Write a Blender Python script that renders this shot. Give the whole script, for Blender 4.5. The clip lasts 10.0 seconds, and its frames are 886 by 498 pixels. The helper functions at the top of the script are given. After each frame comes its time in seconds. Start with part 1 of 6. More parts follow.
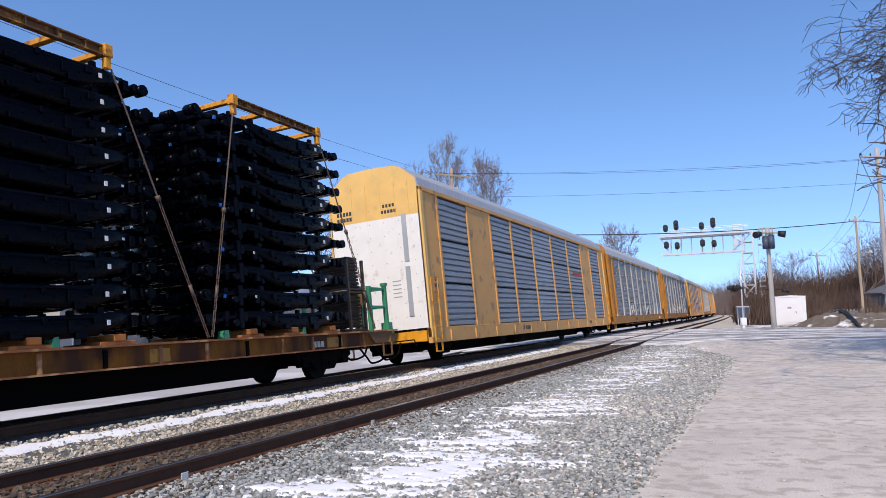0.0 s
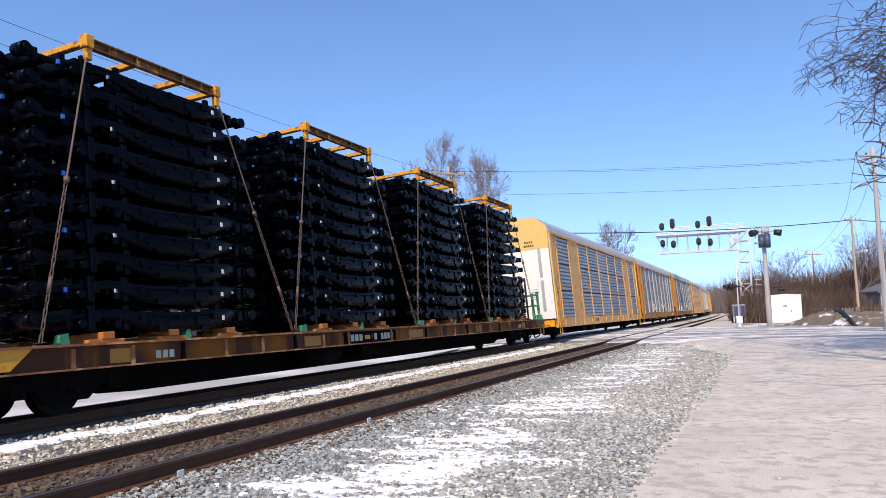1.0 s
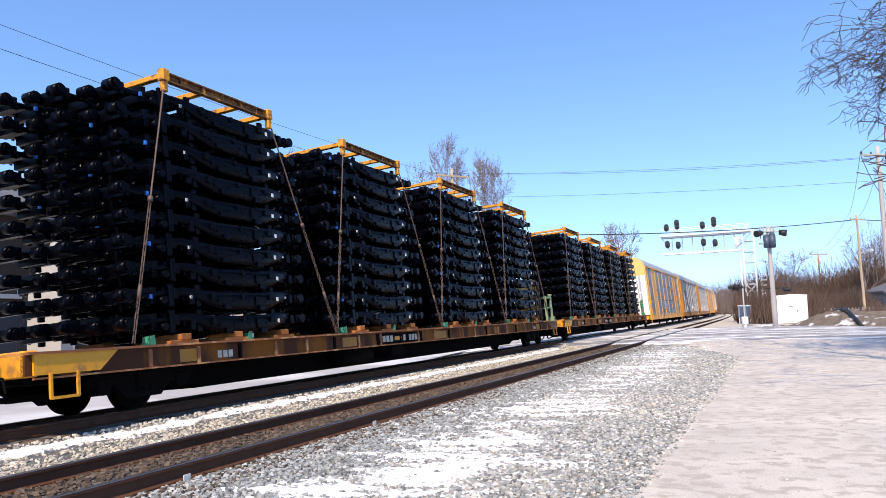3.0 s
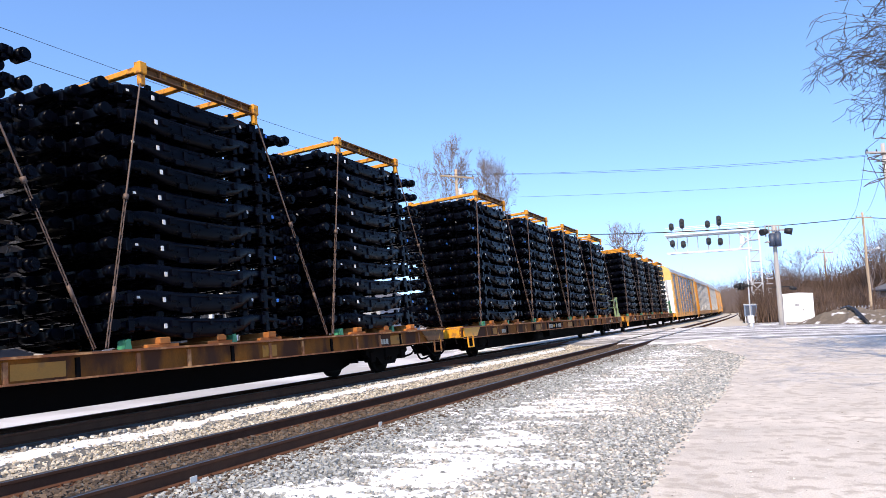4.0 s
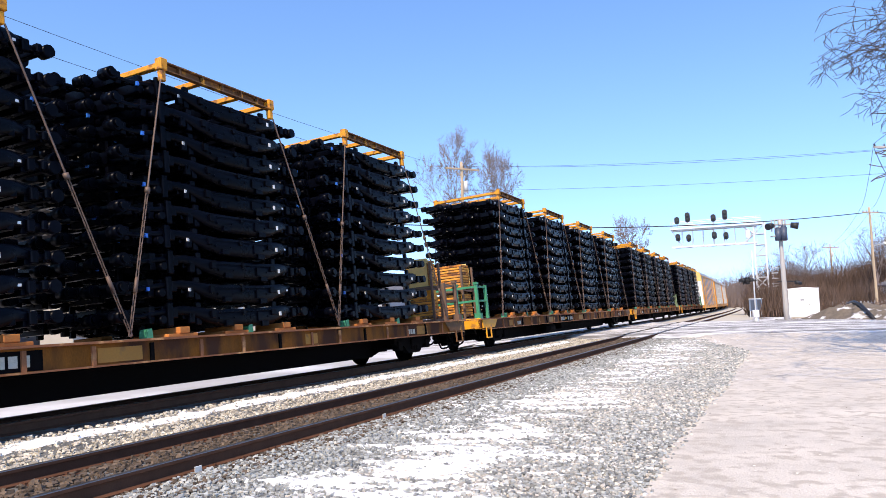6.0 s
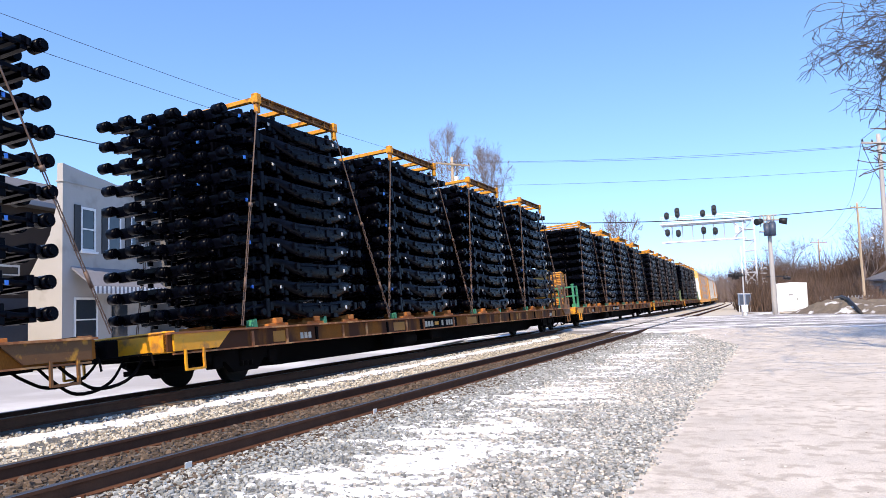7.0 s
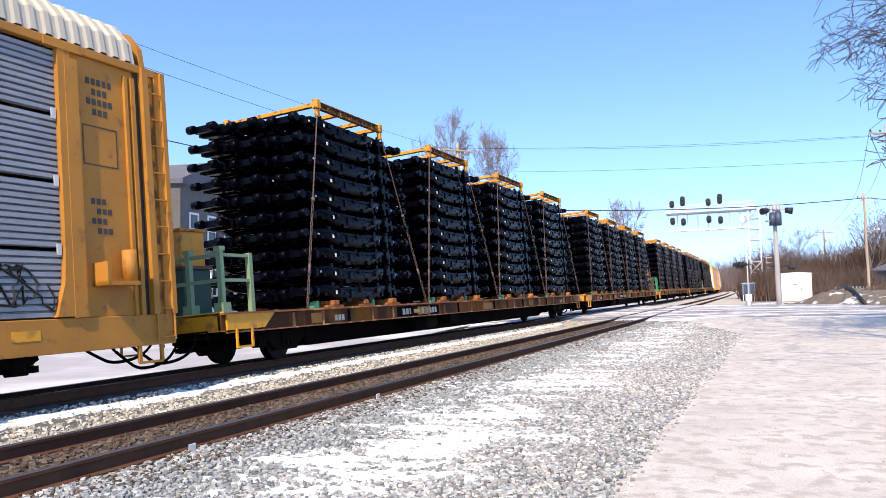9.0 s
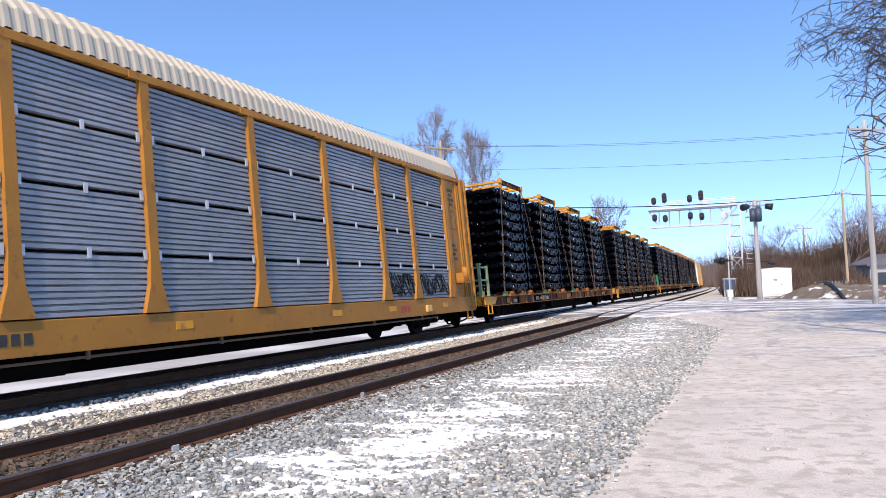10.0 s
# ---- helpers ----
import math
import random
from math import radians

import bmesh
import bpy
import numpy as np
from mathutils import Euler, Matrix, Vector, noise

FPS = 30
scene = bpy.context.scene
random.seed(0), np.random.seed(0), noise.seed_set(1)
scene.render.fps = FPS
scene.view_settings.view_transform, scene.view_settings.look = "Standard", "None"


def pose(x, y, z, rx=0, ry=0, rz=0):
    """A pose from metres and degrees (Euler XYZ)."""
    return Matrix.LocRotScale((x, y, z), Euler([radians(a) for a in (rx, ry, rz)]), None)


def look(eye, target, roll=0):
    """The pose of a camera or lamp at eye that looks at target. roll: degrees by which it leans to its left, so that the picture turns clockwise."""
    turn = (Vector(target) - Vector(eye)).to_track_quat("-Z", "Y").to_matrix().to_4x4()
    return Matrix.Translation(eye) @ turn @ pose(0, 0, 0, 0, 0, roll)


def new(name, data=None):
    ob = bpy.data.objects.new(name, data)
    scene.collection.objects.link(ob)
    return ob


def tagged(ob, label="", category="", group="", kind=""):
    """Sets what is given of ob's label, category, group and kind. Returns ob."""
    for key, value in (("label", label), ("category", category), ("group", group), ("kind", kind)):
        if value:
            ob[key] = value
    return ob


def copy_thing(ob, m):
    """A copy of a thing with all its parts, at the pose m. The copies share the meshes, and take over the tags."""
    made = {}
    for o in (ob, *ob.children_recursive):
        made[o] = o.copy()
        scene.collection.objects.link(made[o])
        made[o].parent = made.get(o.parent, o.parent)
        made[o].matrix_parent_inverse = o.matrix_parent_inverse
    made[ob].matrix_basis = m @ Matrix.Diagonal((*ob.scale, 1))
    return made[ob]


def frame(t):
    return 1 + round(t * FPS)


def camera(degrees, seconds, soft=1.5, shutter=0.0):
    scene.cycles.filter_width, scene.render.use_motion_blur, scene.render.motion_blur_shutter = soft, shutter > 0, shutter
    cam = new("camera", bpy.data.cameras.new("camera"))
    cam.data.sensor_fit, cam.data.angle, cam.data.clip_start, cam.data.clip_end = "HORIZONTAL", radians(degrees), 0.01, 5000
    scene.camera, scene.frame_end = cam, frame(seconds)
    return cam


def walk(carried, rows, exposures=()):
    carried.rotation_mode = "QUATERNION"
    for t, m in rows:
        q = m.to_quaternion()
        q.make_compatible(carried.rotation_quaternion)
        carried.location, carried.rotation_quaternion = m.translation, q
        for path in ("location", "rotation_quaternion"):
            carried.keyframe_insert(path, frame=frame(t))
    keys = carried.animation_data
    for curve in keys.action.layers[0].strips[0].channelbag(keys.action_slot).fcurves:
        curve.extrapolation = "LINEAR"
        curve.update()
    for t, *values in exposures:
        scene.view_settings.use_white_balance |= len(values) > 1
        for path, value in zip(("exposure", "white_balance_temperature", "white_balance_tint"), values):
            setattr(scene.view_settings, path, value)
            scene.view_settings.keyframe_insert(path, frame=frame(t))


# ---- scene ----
cam = camera(61.43, 10.0, soft=0.75)
EYE = (0.0, 0.0, 1.408)
CAM_ROWS = [
    (0, 5.243, 1.565, -0.000), (0.5, 5.049, 1.312, -0.319), (1, 5.077, 1.474, -0.274), (1.5, 5.084, 1.678, -0.143),
    (2, 5.289, 1.721, -0.025), (3.5, 5.297, 2.005, 0.242), (4, 5.360, 2.207, 0.491), (4.5, 5.208, 2.199, 0.813),
    (5, 5.004, 1.987, 0.927), (5.5, 4.900, 1.753, 1.047), (7, 4.399, 1.902, 0.111), (7.5, 4.227, 1.722, -0.041),
    (8, 4.370, 1.766, -0.015), (8.5, 4.174, 1.731, 0.453), (9, 3.343, 1.266, 0.397), (9.5, 3.609, 1.494, -0.210),
    (10, 3.156, 1.746, -0.840)]
EXPOSURES = [(0.0, -0.2, 7150, 14), (0.5, -0.08, 7300, 14), (1.0, 0.08, 7500, 14), (2.0, 0.2, 7500, 14), (3.5, 0.40, 7500, 14), (7.0, 0.45, 7500, 14), (9.0, 0.5, 7500, 14), (9.5, 0.5, 7500, 14), (10.0, 0.22, 7350, 14)]
walk(cam, [(t, pose(*EYE, 90 + pitch, roll, yaw)) for t, pitch, roll, yaw in CAM_ROWS], EXPOSURES)

# ---- sky and sun ----
SUN_HEADING = 17.0     # the sunlight travels towards this heading, clockwise from +y
SUN_UP = 47.0
world = bpy.data.worlds.new("sky")
scene.world = world
world.use_nodes = True
_nt = world.node_tree
_sky = _nt.nodes.new("ShaderNodeTexSky")
_sky.sky_type = "NISHITA"
_sky.sun_disc = False
_sky.sun_elevation = radians(SUN_UP)
_sky.sun_rotation = radians(SUN_HEADING + 180)
_sky.air_density, _sky.dust_density, _sky.ozone_density = 1.0, 0.1, 4.0
_hue = _nt.nodes.new("ShaderNodeHueSaturation")
_hue.inputs["Hue"].default_value, _hue.inputs["Saturation"].default_value = 0.505, 1.16
_tc = _nt.nodes.new("ShaderNodeTexCoord")
_lift = _nt.nodes.new("ShaderNodeMapping")
_lift.inputs["Location"].default_value = (0, 0, 0.13)
_nt.links.new(_tc.outputs["Generated"], _lift.inputs[0])
_nt.links.new(_lift.outputs[0], _sky.inputs[0])
_nt.links.new(_sky.outputs[0], _hue.inputs["Color"])
_nt.links.new(_hue.outputs[0], _nt.nodes["Background"].inputs[0])
_nt.nodes["Background"].inputs[1].default_value = 0.268
sun_data = bpy.data.lights.new("sun", "SUN")
sun_data.energy, sun_data.angle, sun_data.color = 4.2, radians(0.53), (1.0, 0.89, 0.74)
sun = new("sun", sun_data)
_h, _e = radians(SUN_HEADING), radians(SUN_UP)
sun.matrix_world = look((-40 * math.sin(_h), -40 * math.cos(_h), 40 * math.tan(_e)), (0, 0, 0))


# ---- materials ----
def material(name, color, rough=0.7, metal=0.0, var=0.25, scale=6.0, bump=0.15, stain=None, stain_amount=0.0,
             stain_scale=1.2, per_object=0.0, per_island=0.0, fine=60.0, streak=1.0, gloss=0.5):
    """A weathered surface: base colour, broad blotches, fine grain, optional stains of another colour, and relief."""
    m = bpy.data.materials.new(name)
    m.use_nodes = True
    n, l = m.node_tree.nodes, m.node_tree.links
    b = n["Principled BSDF"]
    b.inputs["Roughness"].default_value, b.inputs["Metallic"].default_value = rough, metal
    b.inputs["Specular IOR Level"].default_value = gloss
    tc = n.new("ShaderNodeTexCoord")
    mp = n.new("ShaderNodeMapping")
    mp.inputs["Scale"].default_value = (1, 1, 1 / streak)
    l.new(tc.outputs["Object"], mp.inputs[0])

    def tex(s, detail):
        t = n.new("ShaderNodeTexNoise")
        t.inputs["Scale"].default_value, t.inputs["Detail"].default_value = s, detail
        l.new(mp.outputs[0], t.inputs["Vector"])
        return t.outputs["Fac"]

    def maths(op, a, c):
        t = n.new("ShaderNodeMath")
        t.operation = op
        for k, v in enumerate((a, c)):
            if isinstance(v, (int, float)):
                t.inputs[k].default_value = v
            else:
                l.new(v, t.inputs[k])
        return t.outputs[0]
    broad, grain = tex(scale, 5), tex(fine, 3)
    f = maths("ADD", maths("MULTIPLY", maths("SUBTRACT", broad, 0.5), 2.2 * var), maths("MULTIPLY", maths("SUBTRACT", grain, 0.5), 1.4 * var))
    f = maths("ADD", f, 1.0)
    if per_object:
        o = n.new("ShaderNodeObjectInfo")
        f = maths("MULTIPLY", f, maths("ADD", maths("MULTIPLY", o.outputs["Random"], 2 * per_object), 1 - per_object))
    if per_island:
        g = n.new("ShaderNodeNewGeometry")
        f = maths("MULTIPLY", f, maths("ADD", maths("MULTIPLY", g.outputs["Random Per Island"], 2 * per_island), 1 - per_island))
    mix = n.new("ShaderNodeVectorMath")
    mix.operation = "SCALE"
    mix.inputs[0].default_value = color[:3]
    l.new(f, mix.inputs["Scale"])
    out = mix.outputs[0]
    if stain:
        ramp = n.new("ShaderNodeValToRGB")
        ramp.color_ramp.elements[0].position = 0.62 - 0.3 * stain_amount
        ramp.color_ramp.elements[1].position = 0.74 - 0.3 * stain_amount
        l.new(tex(stain_scale, 8), ramp.inputs[0])
        sm = n.new("ShaderNodeMix")
        sm.data_type = "RGBA"
        l.new(ramp.outputs[0], sm.inputs[0])
        l.new(out, sm.inputs[6])
        sm.inputs[7].default_value = (*stain, 1)
        out = sm.outputs[2]
    l.new(out, b.inputs["Base Color"])
    l.new(maths("ADD", maths("MULTIPLY", maths("SUBTRACT", broad, 0.5), 0.3), rough), b.inputs["Roughness"])
    if bump:
        bp = n.new("ShaderNodeBump")
        bp.inputs["Strength"].default_value, bp.inputs["Distance"].default_value = bump, 0.02
        l.new(maths("ADD", grain, maths("MULTIPLY", broad, 0.5)), bp.inputs["Height"])
        l.new(bp.outputs[0], b.inputs["Normal"])
    return m


M = dict(
    soil=material("soil", (0.22, 0.19, 0.15), 0.95, var=0.35, scale=0.5, fine=9, bump=0.5, stain=(0.8, 0.82, 0.86), stain_amount=0.55, stain_scale=0.25),
    ballast=material("ballast", (0.13, 0.135, 0.135), 0.95, var=0.4, scale=3, fine=26, bump=1.0),
    stone=material("stone", (0.315, 0.33, 0.32), 0.9, var=0.25, scale=20, per_island=0.5, bump=0.3),
    stone_tan=material("stone_tan", (0.47, 0.43, 0.36), 0.9, var=0.2, scale=20, per_island=0.5, bump=0.3),
    stone_pale=material("stone_pale", (0.53, 0.50, 0.45), 0.9, var=0.2, scale=20, per_island=0.4, bump=0.3),
    stone_brown=material("stone_brown", (0.10, 0.072, 0.052), 0.9, var=0.2, scale=20, per_island=0.55, bump=0.3),
    snow=material("snow", (0.86, 0.88, 0.92), 0.75, var=0.06, scale=2, fine=30, bump=0.35),
    road=material("road", (0.60, 0.55, 0.485), 0.92, var=0.3, scale=1.1, fine=38, bump=0.9, stain=(0.46, 0.41, 0.35), stain_amount=0.40, stain_scale=5.0),
    street=material("street_asphalt", (0.42, 0.42, 0.43), 0.9, var=0.15, scale=0.5, fine=40, bump=0.2, stain=(0.6, 0.61, 0.63), stain_amount=0.4, stain_scale=0.2),
    rail=material("rail_steel", (0.11, 0.05, 0.03), 0.9, 0.0, var=0.35, scale=5, gloss=0.1),
    railhead=material("rail_head", (0.30, 0.29, 0.28), 0.35, 0.9, var=0.1, scale=4, bump=0.05),
    tie=material("tie_wood", (0.11, 0.075, 0.055), 0.9, var=0.45, scale=9, bump=0.5, per_object=0.3),
    plate=material("white_tag", (0.75, 0.72, 0.66), 0.7, var=0.15),
    galv=material("galvanised_panel", (0.30, 0.315, 0.335), 0.5, 0.1, var=0.34, scale=1.6, fine=35, bump=0.1, per_object=0.12, streak=0.15),
    galv_pale=material("galvanised_pale", (0.39, 0.385, 0.375), 0.6, 0.2, var=0.2, scale=1.2, fine=30, bump=0.1, per_object=0.1),
    yellow=material("yellow_paint", (0.44, 0.18, 0.022), 0.65, var=0.28, scale=1.5, bump=0.08, stain=(0.26, 0.11, 0.03), stain_amount=0.08, stain_scale=4.5),
    # yellow of the car's ends dulled to orange: side shade is in the colour
    orange=material("faded_shaded_orange", (0.68, 0.345, 0.10), 0.65, var=0.16, scale=1.2, bump=0.06, stain=(0.32, 0.18, 0.09), stain_amount=0.1, stain_scale=1.8),
    amber=material("bright_yellow_paint", (0.78, 0.33, 0.015), 0.5, var=0.2, scale=2.5, bump=0.08, stain=(0.3, 0.13, 0.04), stain_amount=0.2, stain_scale=3),
    frame_yellow=material("worn_yellow_steel", (0.70, 0.28, 0.012), 0.6, var=0.3, scale=4, bump=0.12, stain=(0.16, 0.06, 0.02), stain_amount=0.38, stain_scale=5),
    # paler than the other yellows: sunlight on end faces is in the colour
    pale_amber=material("pale_lit_yellow", (0.80, 0.49, 0.15), 0.6, var=0.15, scale=2, bump=0.06, stain=(0.70, 0.45, 0.16), stain_amount=0.2, stain_scale=3),
    cream=material("cream_roof", (0.52, 0.46, 0.35), 0.6, var=0.1, scale=2, bump=0.05),
    white=material("white_paint", (0.82, 0.80, 0.75), 0.55, var=0.08, scale=2, bump=0.05, stain=(0.66, 0.60, 0.5), stain_amount=0.05, stain_scale=3),
    rooftin=material("tin_roof", (0.42, 0.44, 0.46), 0.55, 0.3, var=0.14, scale=1.5, bump=0.05),
    sill=material("rusty_yellow_sill", (0.24, 0.08, 0.012), 0.78, gloss=0.15, var=0.55, scale=2.0, bump=0.15, stain=(0.075, 0.028, 0.014), stain_amount=0.7, stain_scale=1.3, streak=2.5),
    deck=material("deck_rust", (0.30, 0.105, 0.04), 0.85, var=0.4, scale=3, bump=0.2, stain=(0.62, 0.30, 0.12), stain_amount=0.3, stain_scale=3),
    # darker than black paint: the deep shade under the cars is in the colour
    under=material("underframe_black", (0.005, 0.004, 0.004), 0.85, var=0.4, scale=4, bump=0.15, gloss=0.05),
    wheel=material("wheel_steel", (0.02, 0.017, 0.015), 0.7, 0.2, var=0.3, scale=6, gloss=0.15),
    frame_paint=material("black_frame_paint", (0.0012, 0.0016, 0.0040), 0.3, var=0.35, scale=3, bump=0.08, per_object=0.3, gloss=0.07),
    cap=material("blue_plastic", (0.02, 0.16, 0.6), 0.4, var=0.1),
    tag=material("paper_tag", (0.7, 0.7, 0.68), 0.8, var=0.1),
    chain=material("chain_steel", (0.16, 0.11, 0.09), 0.65, 0.5, var=0.4, scale=12),
    # brown of rust and of the shaded side together, darker than frame_yellow
    beam=material("rusty_shaded_beam", (0.15, 0.065, 0.022), 0.75, var=0.4, scale=4, bump=0.15, stain=(0.55, 0.25, 0.03), stain_amount=0.16, stain_scale=5),
    rubble=material("rubble", (0.14, 0.115, 0.09), 0.95, var=0.5, scale=2.5, fine=14, bump=0.8, stain=(0.75, 0.76, 0.78), stain_amount=0.2, stain_scale=1.1),
    dunnage=material("dunnage_wood", (0.40, 0.14, 0.03), 0.85, var=0.35, scale=5, bump=0.3, per_object=0.3),
    green=material("green_paint", (0.03, 0.24, 0.12), 0.55, var=0.2, scale=3),
    green_dark=material("dark_green_paint", (0.012, 0.06, 0.04), 0.6, var=0.25, scale=3),
    palegreen=material("pale_green_paint", (0.20, 0.30, 0.16), 0.6, var=0.2, scale=3),
    brown=material("brown_steel", (0.15, 0.09, 0.06), 0.75, 0.1, var=0.35, scale=3),
    dark_wood=material("dark_crate_wood", (0.055, 0.035, 0.022), 0.85, var=0.35, scale=4, bump=0.3),
    crate=material("yellow_crate", (0.68, 0.29, 0.04), 0.75, var=0.2, scale=3, stain=(0.3, 0.15, 0.06), stain_amount=0.22, stain_scale=4, bump=0.2),
    crate_rusty=material("rusty_yellow_crate", (0.54, 0.2, 0.028), 0.8, var=0.3, scale=3, stain=(0.16, 0.06, 0.02), stain_amount=0.45, stain_scale=4, bump=0.2),
    ink=material("black_lettering", (0.05, 0.045, 0.04), 0.7, var=0.1),
    letter=material("pale_lettering", (0.52, 0.46, 0.36), 0.7, var=0.4),
    redink=material("red_lettering", (0.5, 0.07, 0.04), 0.7, var=0.1),
    steel=material("galvanised_steel", (0.62, 0.64, 0.66), 0.5, 0.3, var=0.12, scale=5),
    mastwood=material("mast_grey", (0.42, 0.40, 0.38), 0.8, var=0.25, scale=3, streak=6),
    pole=material("pole_wood", (0.44, 0.33, 0.22), 0.9, var=0.25, scale=3, bump=0.3, streak=10),
    relay=material("relay_blue", (0.16, 0.22, 0.32), 0.5, var=0.2),
    gate=material("gate_blue_grey", (0.05, 0.07, 0.11), 0.5, var=0.2),
    dark=material("signal_black", (0.015, 0.015, 0.017), 0.5, var=0.2),
    wire=material("wire", (0.02, 0.02, 0.025), 0.6, var=0.1),
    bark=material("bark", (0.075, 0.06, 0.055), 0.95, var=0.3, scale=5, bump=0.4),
    # paler than bark: haze over the distant trees is in the colour
    bark_hazed=material("bark_hazed", (0.20, 0.155, 0.14), 0.95, var=0.3, scale=3, bump=0),
    brush=material("brush_twigs", (0.12, 0.078, 0.058), 0.95, var=0.4, scale=0.4, bump=0, per_island=0.55),
    box_white=material("cabinet_white", (0.84, 0.84, 0.84), 0.5, var=0.05, scale=3),
    wall_white=material("wall_white_paint", (0.42, 0.40, 0.37), 0.8, var=0.12, scale=1.0, bump=0.15, stain=(0.33, 0.31, 0.28), stain_amount=0.2, stain_scale=0.8),
    wall_grey=material("wall_grey", (0.34, 0.35, 0.37), 0.85, var=0.2, scale=1.0, bump=0.15),
    wall_dark=material("wall_dark_block", (0.13, 0.125, 0.12), 0.9, var=0.3, scale=1.5, bump=0.3),
    shingle=material("roof_shingle", (0.13, 0.13, 0.14), 0.9, var=0.3, scale=2, bump=0.3),
    trim=material("window_trim", (0.78, 0.78, 0.76), 0.6, var=0.05),
    awning=material("awning_striped", (0.20, 0.20, 0.22), 0.8, var=0.15),
    glass=material("window_glass", (0.03, 0.04, 0.05), 0.08, var=0.1, bump=0),
    brick=material("dark_brick", (0.055, 0.042, 0.036), 0.9, var=0.3, scale=3, bump=0.3),
)


def traffic_worn(name, bare, cover):
    """Asphalt with thin packed snow and salt, swept into streaks along the traffic (world x)."""
    m = bpy.data.materials.new(name)
    m.use_nodes = True
    n, l = m.node_tree.nodes, m.node_tree.links
    b = n["Principled BSDF"]
    b.inputs["Roughness"].default_value = 0.85
    tc = n.new("ShaderNodeTexCoord")

    def tex(scale, size, detail):
        mp, t = n.new("ShaderNodeMapping"), n.new("ShaderNodeTexNoise")
        mp.inputs["Scale"].default_value = scale
        mp.inputs["Rotation"].default_value = (0, 0, radians(8))
        t.inputs["Scale"].default_value, t.inputs["Detail"].default_value = size, detail
        l.new(tc.outputs["Object"], mp.inputs[0])
        l.new(mp.outputs[0], t.inputs["Vector"])
        return t.outputs["Fac"]
    add = n.new("ShaderNodeMath")
    add.operation = "ADD"
    l.new(tex((0.10, 0.55, 1), 1.0, 6), add.inputs[0])
    l.new(tex((0.6, 1.6, 1), 1.5, 5), add.inputs[1])
    ramp_node = n.new("ShaderNodeValToRGB")
    ramp_node.color_ramp.elements[0].position, ramp_node.color_ramp.elements[1].position = 0.455, 0.57
    half = n.new("ShaderNodeMath")
    half.operation = "MULTIPLY"
    half.inputs[1].default_value = 0.5
    l.new(add.outputs[0], half.inputs[0])
    l.new(half.outputs[0], ramp_node.inputs[0])
    mix = n.new("ShaderNodeMix")
    mix.data_type = "RGBA"
    mix.inputs[6].default_value, mix.inputs[7].default_value = (*bare, 1), (*cover, 1)
    l.new(ramp_node.outputs[0], mix.inputs[0])
    l.new(mix.outputs[2], b.inputs["Base Color"])
    bp = n.new("ShaderNodeBump")
    bp.inputs["Strength"].default_value, bp.inputs["Distance"].default_value = 0.4, 0.02
    l.new(tex((1, 1, 1), 30, 4), bp.inputs["Height"])
    l.new(bp.outputs[0], b.inputs["Normal"])
    return m


M["crossing"] = traffic_worn("crossing_asphalt", (0.21, 0.20, 0.19), (0.78, 0.77, 0.76))


# ---- mesh helpers ----
def box(bm, x0, x1, y0, y1, z0, z1, mat=0, bevel=0.0):
    vs = [bm.verts.new((x, y, z)) for x in (x0, x1) for y in (y0, y1) for z in (z0, z1)]
    fs = [bm.faces.new([vs[i] for i in q]) for q in ((0, 1, 3, 2), (4, 6, 7, 5), (0, 4, 5, 1), (2, 3, 7, 6), (0, 2, 6, 4), (1, 5, 7, 3))]
    for f in fs:
        f.material_index = mat
    if bevel:
        es = list({e for f in fs for e in f.edges})
        made = bmesh.ops.bevel(bm, geom=es, offset=bevel, segments=1, affect="EDGES", profile=0.5, clamp_overlap=True)
        for f in made["faces"]:
            f.material_index = mat


def tube(bm, a, b, r0, r1=None, seg=8, mat=0, caps=True):
    r1 = r0 if r1 is None else r1
    a, b = Vector(a), Vector(b)
    d = (b - a).normalized()
    x = d.orthogonal().normalized()
    y = d.cross(x)
    ra, rb = [], []
    for i in range(seg):
        w = 2 * math.pi * i / seg
        o = x * math.cos(w) + y * math.sin(w)
        ra.append(bm.verts.new(a + o * r0))
        rb.append(bm.verts.new(b + o * r1))
    for i in range(seg):
        f = bm.faces.new((ra[i], ra[(i + 1) % seg], rb[(i + 1) % seg], rb[i]))
        f.material_index, f.smooth = mat, seg > 6
    if caps:
        bm.faces.new(ra[::-1]).material_index = mat
        bm.faces.new(rb).material_index = mat


def sweep(bm, points, radii, seg=6, mat=0):
    """One connected tube through the points."""
    points = [Vector(q) for q in points]
    d = (points[-1] - points[0]).normalized()
    x = d.orthogonal().normalized()
    y = d.cross(x)
    rings = [[bm.verts.new(q + (x * math.cos(2 * math.pi * i / seg) + y * math.sin(2 * math.pi * i / seg)) * r) for i in range(seg)] for q, r in zip(points, radii)]
    for a, b in zip(rings, rings[1:]):
        for i in range(seg):
            f = bm.faces.new((a[i], a[(i + 1) % seg], b[(i + 1) % seg], b[i]))
            f.material_index, f.smooth = mat, True
    bm.faces.new(rings[0][::-1]).material_index = mat
    bm.faces.new(rings[-1]).material_index = mat


